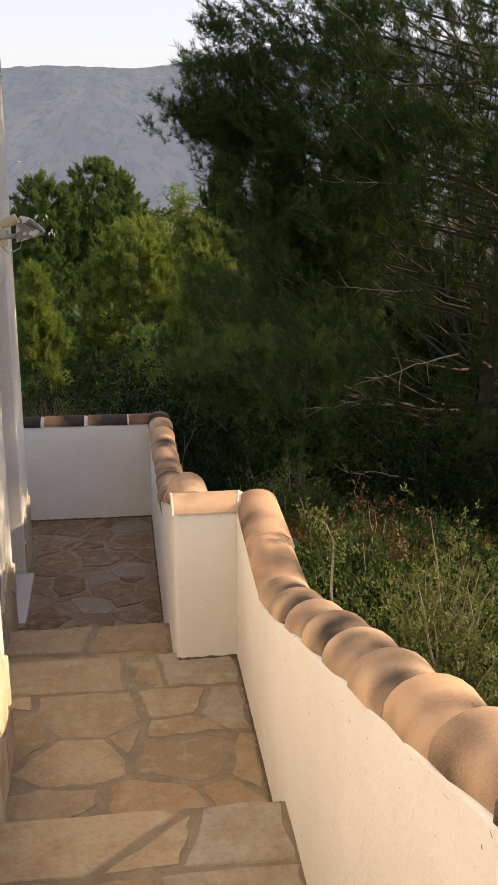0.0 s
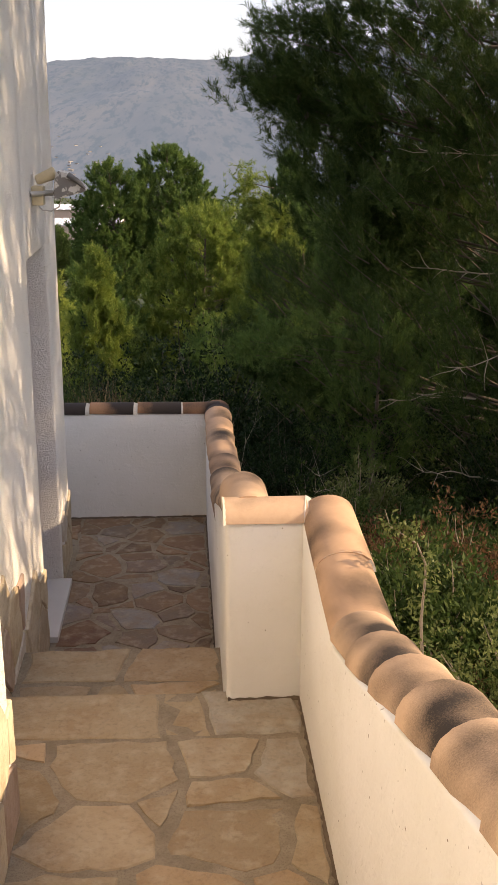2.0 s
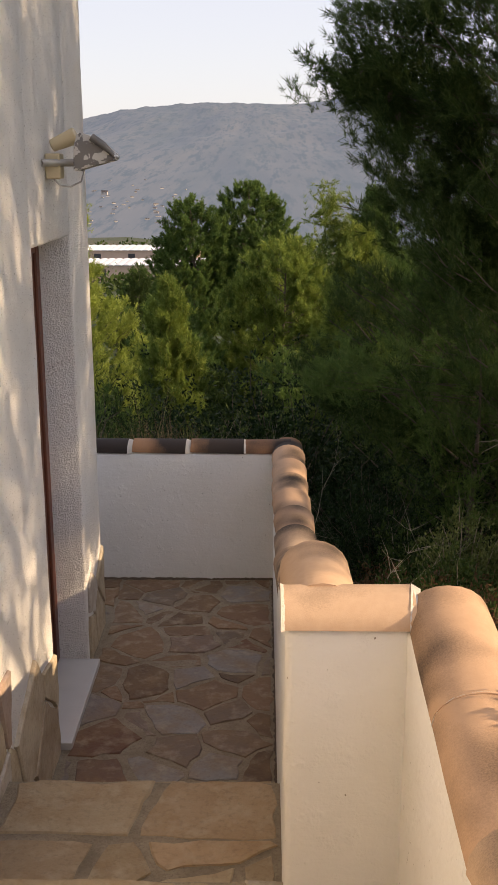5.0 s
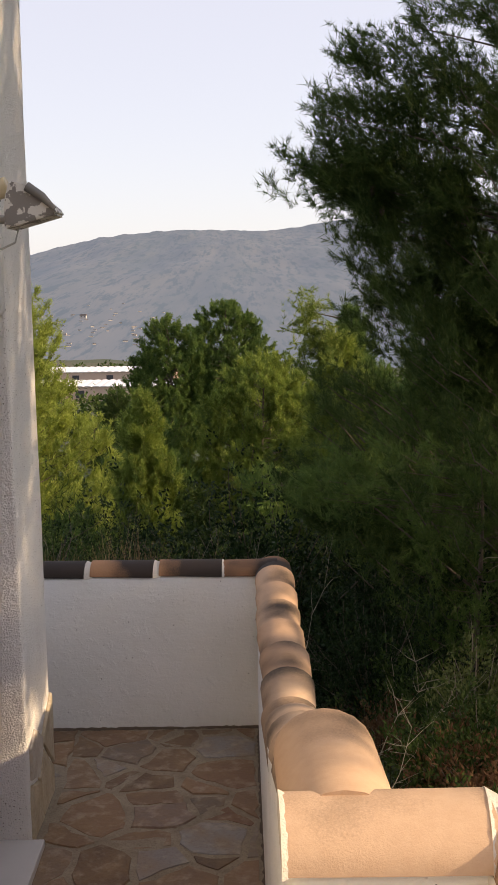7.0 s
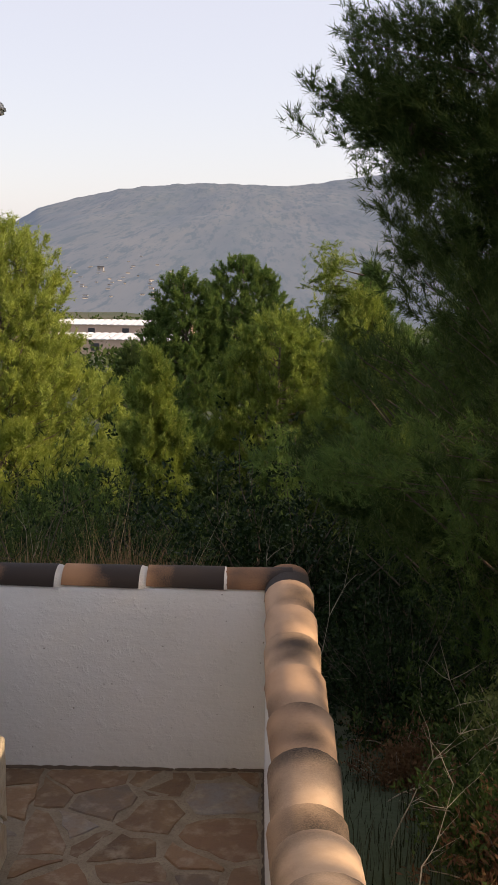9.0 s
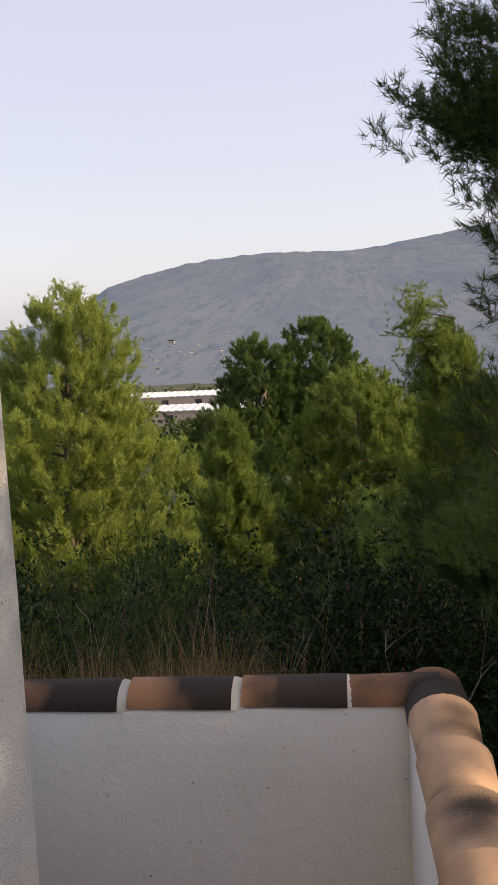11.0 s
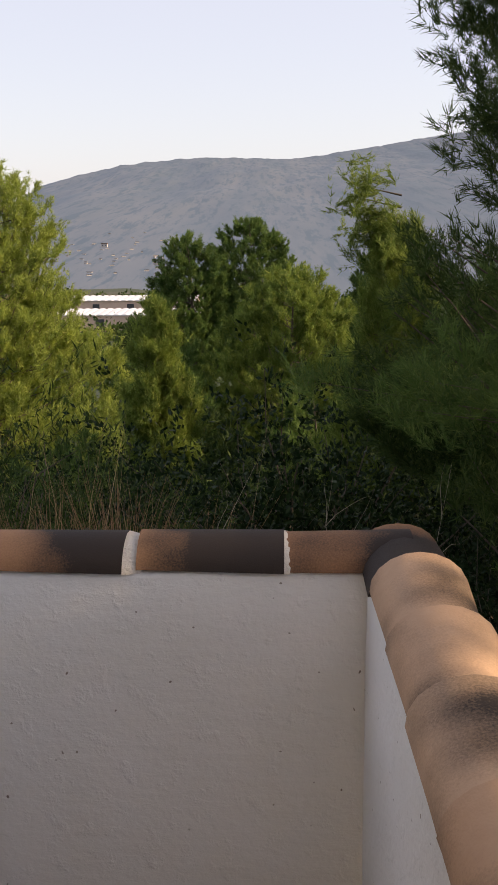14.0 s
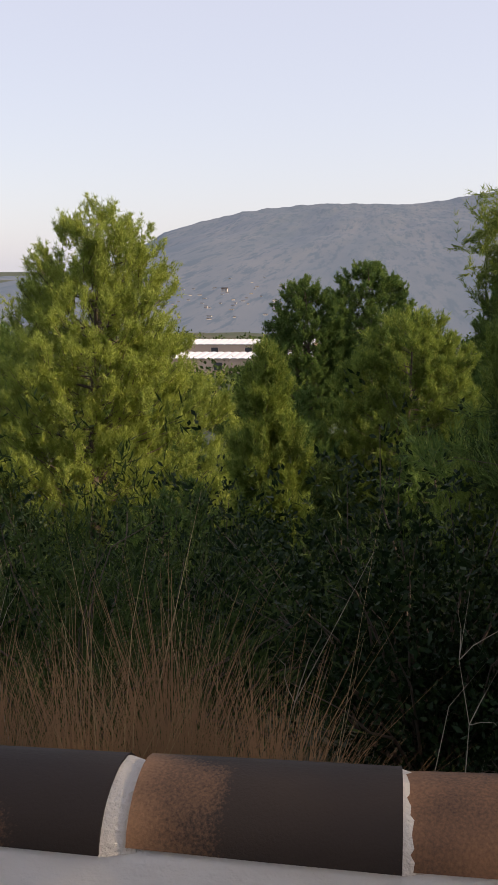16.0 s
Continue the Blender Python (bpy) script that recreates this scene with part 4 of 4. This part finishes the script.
def bush(rg, r, h, stems, pts, k, ll, lw):
    """A shrub of forking stems and small leaves, foot at the origin."""
    tubes, P, D = [], [], []
    for i in range(stems):
        az, out = rg.uniform(0, 6.283), rg.uniform(0.1, 1.0)
        s = np.linspace(0, 1, 6)
        d = np.array([math.cos(az) * out * r, math.sin(az) * out * r, h * rg.uniform(0.55, 1.05) * (1.15 - 0.45 * out)])
        path = d * s[:, None] + np.outer(np.sin(s * 3.1), [0, 0, h * 0.08]) + np.cumsum(rg.normal(0, 0.05 * r, (6, 3)), 0) * s[:, None]
        tubes.append(tube_np(path, 0.009 * (1.15 - s), 4))
        q = rg.uniform(0.2, 1, pts)
        base = np.stack([np.interp(q, s, path[:, c]) for c in range(3)], 1)
        off = rg.normal(0, 0.16 * r, (pts, 3))
        P.append(base + off)
        D.append(unit(off + d * 0.3 + np.array([0, 0, 0.2])))
    v, f = leaves(rg, np.concatenate(P), np.concatenate(D), k, ll, lw, 0.8)
    return join_tubes(tubes), (v, f)


def bush_at(x, y, r, h, seed, m, label, stems=26, pts=26, k=9, ll=0.06, lw=0.028, z=None, wood=None, sprig=None):
    rg = np.random.default_rng(seed)
    t, c = bush(rg, r, h, stems, pts, k, ll, lw)
    if sprig:
        # one long shoot arching out of the crown, with leaves along it
        q, s = np.linspace(0, 1, 12), np.linspace(0, 1, len(sprig))
        path = np.stack([np.interp(q, s, [p[a] for p in sprig]) for a in range(3)], 1) + rg.normal(0, 0.008, (12, 3))
        t = join_tubes([t, tube_np(path, 0.007 * (1.15 - q), 5)])
        u = rg.uniform(0.25, 1, 70)
        at = np.stack([np.interp(u, q, path[:, a]) for a in range(3)], 1) + rg.normal(0, 0.022, (70, 3))
        v2, f2 = leaves(rg, at, unit(rg.normal(0, 1, (70, 3)) + np.array([0, 0, 0.4])), 6, ll, lw, 0.8)
        c = np.concatenate([c[0], v2]), np.concatenate([c[1], f2 + len(c[0])])
    return plant("shrub", x, y, [("branchwork", t, wood or M_TWIG), ("foliage", c, m)], label, "shrub", z)


bush_at(1.15, -3.9, 0.55, 0.86, 30, M_BUSH_LIGHT, "light green thorny shrub with one long arching shoot", stems=44, pts=44, k=11, ll=0.021, lw=0.010, sprig=[(-0.1, 0, 0.1), (-0.5, 0, 0.6), (-0.53, 0, 0.85), (-0.52, 0, 1.0), (-0.6, 0, 1.12), (-0.68, 0, 1.2)])
bush_at(1.4, -1.6, 0.62, 0.8, 31, M_BUSH_RED, "reddish half-dry shrub outside the parapet", ll=0.035, lw=0.012)
bush_at(1.25, 0.75, 0.3, 1.05, 32, M_BUSH_LIGHT, "small light green shrub outside the parapet", ll=0.03, lw=0.014, pts=34)
# the first two have the canopy's shade in their leaf colour
protos = [bush_at(3.0, 2.2, 1.2, 1.5, 40, M_BUSH_SHADED, "dark green undergrowth shrub on the slope", stems=40, pts=40, k=10, ll=0.043, lw=0.020, wood=M_BARK),
          bush_at(0.9, 4.6, 1.2, 1.3, 41, M_BUSH_SHADED, "dark green undergrowth shrub on the slope", stems=40, pts=40, k=10, ll=0.040, lw=0.019, wood=M_BARK),
          bush_at(-1.6, 5.2, 1.2, 1.4, 42, M_PINE_DARK, "dark green undergrowth shrub on the slope", stems=40, pts=34, k=12, ll=0.07, lw=0.010, wood=M_BARK)]
low = [bush_at(1.0, -2.6, 0.45, 0.5, 43, M_PINE_DARK, "low dark green bush outside the parapet", stems=26, pts=30, k=10, ll=0.04, lw=0.014),
       bush_at(1.1, -0.6, 0.45, 0.45, 44, M_BUSH_RED, "low reddish half-dry bush outside the parapet", stems=26, pts=26, k=10, ll=0.04, lw=0.012)]
for p in protos:
    p["group"] = "undergrowth on the slope"
for p in low:
    p["group"] = "low bushes outside the parapet"
rb = random.Random(8)
spots = []
for yy in (2.6, 4.4, 6.4, 8.6, 11.0, 14.0, 18.0, 23.0):
    xx = -3.2 - yy * 0.28
    while xx < 3.5 + yy * 0.40:
        spots.append((xx + rb.uniform(-0.5, 0.5), yy + rb.uniform(-0.6, 0.6)))
        xx += 1.25 + yy * 0.07
for yy in (-6.0, -4.4, -2.6, -0.8):
    for xx in (3.3, 4.6, 6.2):
        spots.append((xx + rb.uniform(-0.4, 0.4), yy + rb.uniform(-0.6, 0.6)))
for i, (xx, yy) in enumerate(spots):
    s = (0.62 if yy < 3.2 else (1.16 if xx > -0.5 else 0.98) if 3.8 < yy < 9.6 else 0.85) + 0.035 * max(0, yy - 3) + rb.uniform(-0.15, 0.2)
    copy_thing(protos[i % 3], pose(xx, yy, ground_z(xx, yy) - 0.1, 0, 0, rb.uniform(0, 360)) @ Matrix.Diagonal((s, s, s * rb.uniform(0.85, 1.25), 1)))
for i in range(96):
    xx, yy = rb.uniform(0.74, 2.6), -3.4 + 5.9 * (i + rb.uniform(0, 1)) / 96
    xx += 0.45 if yy < -3.0 else 0.0
    s = rb.uniform(0.7, 1.15)
    copy_thing(low[i % 6 == 3], pose(xx, yy, ground_z(xx, yy) - 0.08, 0, 0, rb.uniform(0, 360)) @ Matrix.Diagonal((s, s, s, 1)))


def dry_grass(name, x0, x1, y0, y1, count, seed, hmin, hmax, label, m):
    """Dry blades and bent stalks in one mesh."""
    rg = np.random.default_rng(seed)
    x, y = rg.uniform(x0, x1, count), rg.uniform(y0, y1, count)
    if count > 1000:
        dense = np.array([noise.noise(Vector((a * 1.9, b * 1.9, 3))) for a, b in zip(x, y)]) > (0.02 if y0 > 0 else -0.4)
        x, y = x[dense], y[dense]
        count = len(x)
    h = rg.uniform(hmin, hmax, count) * (0.42 + 0.58 * np.array([0.5 + 1.1 * noise.noise(Vector((a * 1.6, b * 1.6, 7))) for a, b in zip(x, y)]))
    az = rg.uniform(0, 6.283, count)
    ln = rg.uniform(0.05, 0.6, count) ** 1.2 * h * ((y0 > 0) | (y - y0 > 0.3))
    z = np.array([ground_z(a, b) for a, b in zip(x, y)]) - 0.05
    w = rg.uniform(0.0009, 0.0027, count)
    px, py = -np.sin(az) * w, np.cos(az) * w
    rows = []
    for t, ww in ((0, 1), (0.5, 0.8), (1, 0.15)):
        cx_, cy_, cz_ = x + np.cos(az) * ln * t ** 2, y + np.sin(az) * ln * t ** 2, z + h * t
        rows.append(np.stack([cx_ - px * ww, cy_ - py * ww, cz_], 1))
        rows.append(np.stack([cx_ + px * ww, cy_ + py * ww, cz_], 1))
    v = np.stack(rows, 1).reshape(-1, 3)
    o = np.arange(count)[:, None] * 6
    f = np.concatenate([o + np.array([[0, 1, 3, 2]]), o + np.array([[2, 3, 5, 4]])])
    return tagged(mesh_np(name, v, f, m), label, "grass", kind="stuff")


def tussocks(name, centres, each, seed, label, m):
    """Dry tussocks: arching blades that lean out of each centre, in one mesh."""
    rg = np.random.default_rng(seed)
    rows = []
    for cx_, cy_, size, height in centres:
        az, lean = rg.uniform(0, 6.283, each), rg.uniform(0, 1, each) ** 0.8
        x0, y0 = cx_ + np.cos(az) * lean * size * 0.45, cy_ + np.sin(az) * lean * size * 0.3
        h = height * rg.uniform(0.7, 1.08, each) * (1.0 - 0.25 * lean)
        w = rg.uniform(0.0005, 0.0016, each)
        bend = rg.normal(0, 0.16, each)
        z0 = ground_z(cx_, cy_) - 0.05
        strip = []
        for t, ww in ((0, 1), (0.45, 0.9), (0.8, 0.7), (1, 0.15)):
            out = size * lean * t ** 2.2 * 1.1
            px_, py_ = x0 + np.cos(az) * out + bend * t ** 3, y0 + np.sin(az) * out
            pz_ = z0 + h * (t - 0.22 * lean * t ** 4)
            strip.append(np.stack([px_ - w * ww, py_, pz_], 1))
            strip.append(np.stack([px_ + w * ww, py_ + w * ww * 0.5, pz_], 1))
        rows.append(np.stack(strip, 1).reshape(-1, 3))
    v = np.concatenate(rows)
    o = np.arange(len(v) // 8)[:, None] * 8
    f = np.concatenate([o + np.array([[a, a + 1, a + 3, a + 2]]) for a in (0, 2, 4)])
    return tagged(mesh_np(name, v, f, m), label, "grass", kind="stuff")


tussocks("dry_grass", [(-0.92, 1.25, 0.32, 1.38), (-0.72, 1.4, 0.28, 1.47), (-0.46, 1.3, 0.22, 1.31), (-0.36, 1.15, 0.18, 1.19), (-1.2, 1.35, 0.35, 1.36), (-1.55, 1.3, 0.35, 1.41), (-1.9, 1.4, 0.4, 1.36), (-2.4, 1.4, 0.4, 1.41)], 1300, 5, "tangled tussocks of dry reddish-brown grass behind the parapet", M_DRY_DARK)
tussocks("dry_straw", [(-0.84, 1.3, 0.2, 1.6), (-0.62, 1.45, 0.25, 1.5), (-1.3, 1.4, 0.3, 1.5), (-1.8, 1.5, 0.3, 1.5)], 60, 15, "pale dry grass stalks rising out of brown tussocks", M_DRY)
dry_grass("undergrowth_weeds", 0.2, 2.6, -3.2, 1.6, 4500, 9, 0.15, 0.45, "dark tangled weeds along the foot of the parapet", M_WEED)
dry_grass("dry_stalks", -2.4, -0.1, 0.8, 1.9, 36, 6, 1.4, 2.1, "thin pale dry stalks standing over brown grass", M_DRY)


M_DEAD = simple("bleached_dead_wood", (0.36, 0.31, 0.24), 0.9, 0, 0.3, 30)


def dead_branch(x, y, z, tx, ty, tz, seed, r=0.007, label="bare bleached branch reaching out of the undergrowth"):
    """A bent bare stem with forking side twigs."""
    rg = np.random.default_rng(seed)
    s = np.linspace(0, 1, 9)
    main = np.outer(s, [tx, ty, tz]) + np.cumsum(rg.normal(0, 0.035, (9, 3)), 0) * s[:, None]
    root = empty("dead_branch", x, y, z)
    v, f = tube_np(main, r * (1.15 - s), 5)
    mesh_np("stem", v, f, M_DEAD, root, smooth=True)
    for i in range(8):
        k = int(rg.integers(2, 8))
        d = unit(np.array([tx, ty, tz]) * 0.5 + rg.normal(0, 0.45, 3)) * rg.uniform(0.12, 0.34)
        q = np.linspace(0, 1, 5)
        v, f = tube_np(main[k] + np.outer(q, d) + np.cumsum(rg.normal(0, 0.015, (5, 3)), 0) * q[:, None], r * 0.45 * (1.15 - q), 4)
        mesh_np("twig", v, f, M_DEAD, root, smooth=True)
    return tagged(root, label, "branch", "bare branches in the undergrowth")


for i, (bx, by, tx, ty, tz) in enumerate([(0.55, 0.2, 0.2, -0.1, 0.55), (0.6, 0.9, 0.4, -0.4, 0.6), (0.55, -0.5, 0.15, 0.5, 0.42), (0.9, 0.9, 0.2, -0.5, 0.7), (1.3, 1.4, -0.3, -0.2, 1.0),
                                          (0.05, 1.5, 0.1, 0.0, 1.4), (-0.35, 1.3, 0.35, 0.1, 1.3), (-1.5, 1.4, 0.2, 0.2, 1.5), (-1.1, 1.7, -0.5, 0.1, 1.5), (0.2, 2.0, 0.3, 0.1, 1.3), (-0.7, 1.2, 0.5, 0.2, 1.35)]):
    dead_branch(bx, by, ground_z(bx, by) - 0.05, tx, ty, tz, 60 + i, 0.0035 if i < 5 else 0.0028)
for i, (bx, by, bz, tx, ty, tz) in enumerate([(2.6, 2.4, 0.2, -0.9, -0.3, 0.1), (3.0, 3.0, 1.3, -1.2, -0.4, 0.05), (2.8, 2.0, -0.5, -0.8, 0.1, 0.15), (3.2, 3.4, 2.4, -1.3, -0.5, 0.0), (3.0, 1.6, 0.9, -0.9, 0.0, -0.05)]):
    dead_branch(bx, by, bz, tx, ty, tz, 80 + i, 0.009, "bare dead side branch of the large dark pine")

M_DIRT = simple("dark_damp_dirt", (0.15, 0.11, 0.075), 0.95, 0, 0.5, 60)


def dirt_line(x0, x1, y0, y1, z, seed):
    """A thin uneven line of dirt gathered where a wall meets the paving."""
    rr = random.Random(seed)
    along_x = x1 - x0 > y1 - y0
    n = max(4, int(max(x1 - x0, y1 - y0) / 0.02))
    bm = bmesh.new()
    rows = []
    for i in range(n + 1):
        t = i / n
        w, h = rr.uniform(0.002, 0.014), rr.uniform(0.003, 0.010)
        p = (x0 + (x1 - x0) * t, y0, z) if along_x else (x0, y0 + (y1 - y0) * t, z)
        o = (0, -1) if along_x else (-1, 0)
        rows.append([bm.verts.new((p[0] + o[0] * a, p[1] + o[1] * a, p[2] + b)) for a, b in ((-0.004, h), (w * 0.5, h * 0.6), (w, -0.006))])
    for a, b in zip(rows, rows[1:]):
        for k in range(2):
            bm.faces.new((a[k], a[k + 1], b[k + 1], b[k]))
    bmesh.ops.recalc_face_normals(bm, faces=bm.faces[:])
    return tagged(obj_from("dirt", bm, M_DIRT, smooth=True), "dark dirt gathered along the foot of the white wall", "dirt", kind="stuff")


dirt_line(-1.6, 0.0, 0.0, 0.0, 0.003, 1)
dirt_line(0.0, RX, -3.502, -3.502, Z2 + 0.003, 2)
dirt_line(RX, RX, Y3, -3.5, Z2 + 0.003, 3)
dirt_line(0.0, 0.0, Y0, 0.0, 0.003, 4)

# ---- distance ----
RIDGE = [(-700, -22), (-540, -10), (-474, 30), (-420, 64), (-354, 82), (-267, 101), (-107, 114), (40, 110), (111, 116), (228, 134), (330, 150), (500, 172), (900, 150), (1500, 90)]


def mountain_z(x, y):
    """Height of the far mountain's flank."""
    s = (y - 264) / 1736
    zr = np.interp(x * (2000 / max(y, 1300)) if y < 2000 else x, [p[0] for p in RIDGE], [p[1] for p in RIDGE])
    prof = max(0, min(1, s)) ** 1.25 if s < 1 else max(0, 1 - (s - 1) * 2)
    fold = noise.fractal(Vector((x / 130, y / 620, 1)), 0.9, 2.1, 5) * 8 * min(1, max(0, s) * 2) * (1 - 0.75 * max(0, 1 - abs(s - 1) * 8))
    rough = (noise.noise(Vector((x / 21, 0, 5))) * 2.0 + noise.noise(Vector((x / 6, 0, 9))) * 0.9) * max(0, min(1, s)) ** 3
    return -26.4 + (zr + 26.4) * prof + fold + rough


def mountain():
    xs, ys = np.linspace(-900, 1500, 520), np.concatenate([np.linspace(264, 1500, 56), np.linspace(1520, 2300, 60)])
    v, f = [], []
    for y in ys:
        for x in xs:
            v.append((x, y, mountain_z(x, y)))
    w = len(xs)
    for j in range(len(ys) - 1):
        for i in range(w - 1):
            f.append((j * w + i, j * w + i + 1, (j + 1) * w + i + 1, (j + 1) * w + i))
    m, n, l, b = mat("hazy_mountain_scrub", 1.0)
    p = world_pos(n)
    mp = n.new("ShaderNodeMapping")
    mp.inputs["Scale"].default_value = (1.0, 0.09, 0.5)
    l.new(p, mp.inputs["Vector"])
    p = mp.outputs[0]
    a, c = noise_tex(n, l, 0.012, 8, 0.66, p), noise_tex(n, l, 0.14, 5, 0.75, p)
    col = mixc(n, l, ramp_out(n, l, a, [(0.36, (0, 0, 0)), (0.68, (1, 1, 1))]), (0.022, 0.031, 0.024), (0.082, 0.076, 0.054))
    col = mixc(n, l, ramp_out(n, l, c, [(0.50, (0, 0, 0)), (0.58, (1, 1, 1))]), col, (0.013, 0.022, 0.012))
    l.new(col, b.inputs["Base Color"])
    # emission stands in for distance haze: a faint blue glow over the scrub
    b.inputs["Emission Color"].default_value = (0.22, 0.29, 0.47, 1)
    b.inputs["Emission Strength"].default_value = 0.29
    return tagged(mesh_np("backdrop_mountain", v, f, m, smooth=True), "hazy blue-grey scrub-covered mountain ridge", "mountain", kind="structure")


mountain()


# ---- valley: roofs and houses ----
M_ROOFW = simple("white_sheet_roof", (0.70, 0.70, 0.72), 0.5, 0, 0.1, 0.4)
M_PINKWALL = simple("pale_terracotta_wall", (0.62, 0.46, 0.37), 0.9, 0, 0.15, 0.3)
M_DARKGLASS = simple("dark_opening", (0.05, 0.05, 0.06), 0.4, 0, 0.1, 1.0)


def arched_shed(x, y, z, w, d, h, label):
    """A long shed with a row of low arched roofs and dark bays."""
    shed = empty("warehouse", x, y, z)
    part("wall", box_bm(-w / 2, w / 2, -d / 2, d / 2, -4, h), M_PINKWALL, shed)
    n = max(2, round(w / 1.6))
    for i in range(n):
        bm = bmesh.new()
        a = [math.pi * k / 8 for k in range(9)]
        r = w / n / 2
        f = [bm.verts.new((-w / 2 + r * (2 * i + 1) - math.cos(t) * r, -d / 2 - 0.3, h + 0.003 + math.sin(t) * 0.22)) for t in a]
        g = [bm.verts.new((v.co.x, d / 2 + 0.3, v.co.z)) for v in f]
        for k in range(8):
            bm.faces.new((f[k], f[k + 1], g[k + 1], g[k]))
        bm.faces.new(f[::-1])
        bm.faces.new(g)
        part("roof", bm, M_ROOFW, shed)
        if i % 5 == 1:
            part("opening", box_bm(-w / 2 + r * (2 * i + 1) - 0.8, -w / 2 + r * (2 * i + 1) + 0.8, -d / 2 - 0.06, -d / 2 - 0.002, h - 2.2, h - 0.7), M_DARKGLASS, shed)
    return tagged(shed, label, "warehouse")


arched_shed(-33.0, 250.0, -20.2, 34, 16, 3.0, "white-roofed shed with pale terracotta walls in the valley")
arched_shed(-27.0, 205.0, -21.0, 30, 14, 4.4, "white-roofed shed with pale terracotta walls in the valley")


def far_house(m):
    h = empty("house")
    part("wall", box_bm(-4, 4, -3, 3, -2, 3.2), far_wall, h)
    part("roof", prism_bm([(-3.4, 3.2), (0, 4.6), (3.4, 3.2)], -4.3, 4.3), M_TILE_DARK, h)
    for wx in (-2.2, 1.6):
        part("window", box_bm(wx, wx + 1.1, -3.05, -2.998, 0.8, 2.2), M_DARKGLASS, h)
    h.matrix_world = m
    return tagged(h, "small white house with a clay roof on the valley slope", "house", "houses on the far slope")


far_wall = simple("far_white_wall", (0.50, 0.46, 0.42), 0.9, 0, 0.1, 0.2)
rh = random.Random(21)
first = far_house(pose(-82, 540, mountain_z(-82, 540) + 0.4) @ Matrix.Scale(0.4, 4))
for i in range(60):
    hy = rh.choice((rh.uniform(400, 480), rh.uniform(440, 520), rh.uniform(520, 620)))
    hx = rh.uniform(-0.22, -0.07) * hy + rh.uniform(-15, 15)
    copy_thing(first, pose(hx, hy, mountain_z(hx, hy) + 0.5, 0, 0, rh.uniform(-40, 40)) @ Matrix.Diagonal((rh.uniform(0.3, 0.7), 0.3, rh.uniform(0.14, 0.26), 1)))


def far_woods():
    """Scrub and small crowns covering the valley floor, in one mesh."""
    rg = np.random.default_rng(77)
    n = 420
    y = rg.uniform(120, 330, n)
    x = rg.uniform(-0.42, 0.30, n) * y
    r = rg.uniform(1.2, 3.0, n)
    keep = ~((np.abs(x + 30) < 22) & (y > 180) & (y < 262))
    x, y, r = x[keep], y[keep], r[keep]
    z = np.array([ground_z(a, b) for a, b in zip(x, y)])
    k = 90
    c = np.repeat(np.stack([x, y, z + r * 0.5], 1), k, 0)
    d = unit(rg.normal(0, 1, (len(c), 3)))
    p = c + d * np.repeat(r, k)[:, None] * np.array([1.2, 1.2, 0.9]) * rg.uniform(0.6, 1.0, (len(c), 1))
    v, f = leaves(rg, p, d, 1, 1.0, 0.6, 0.8)
    return tagged(mesh_np("far_woods", v, f, M_PINE_DARK), "dark scrub woods covering the valley floor", "woods", kind="stuff")


far_woods()
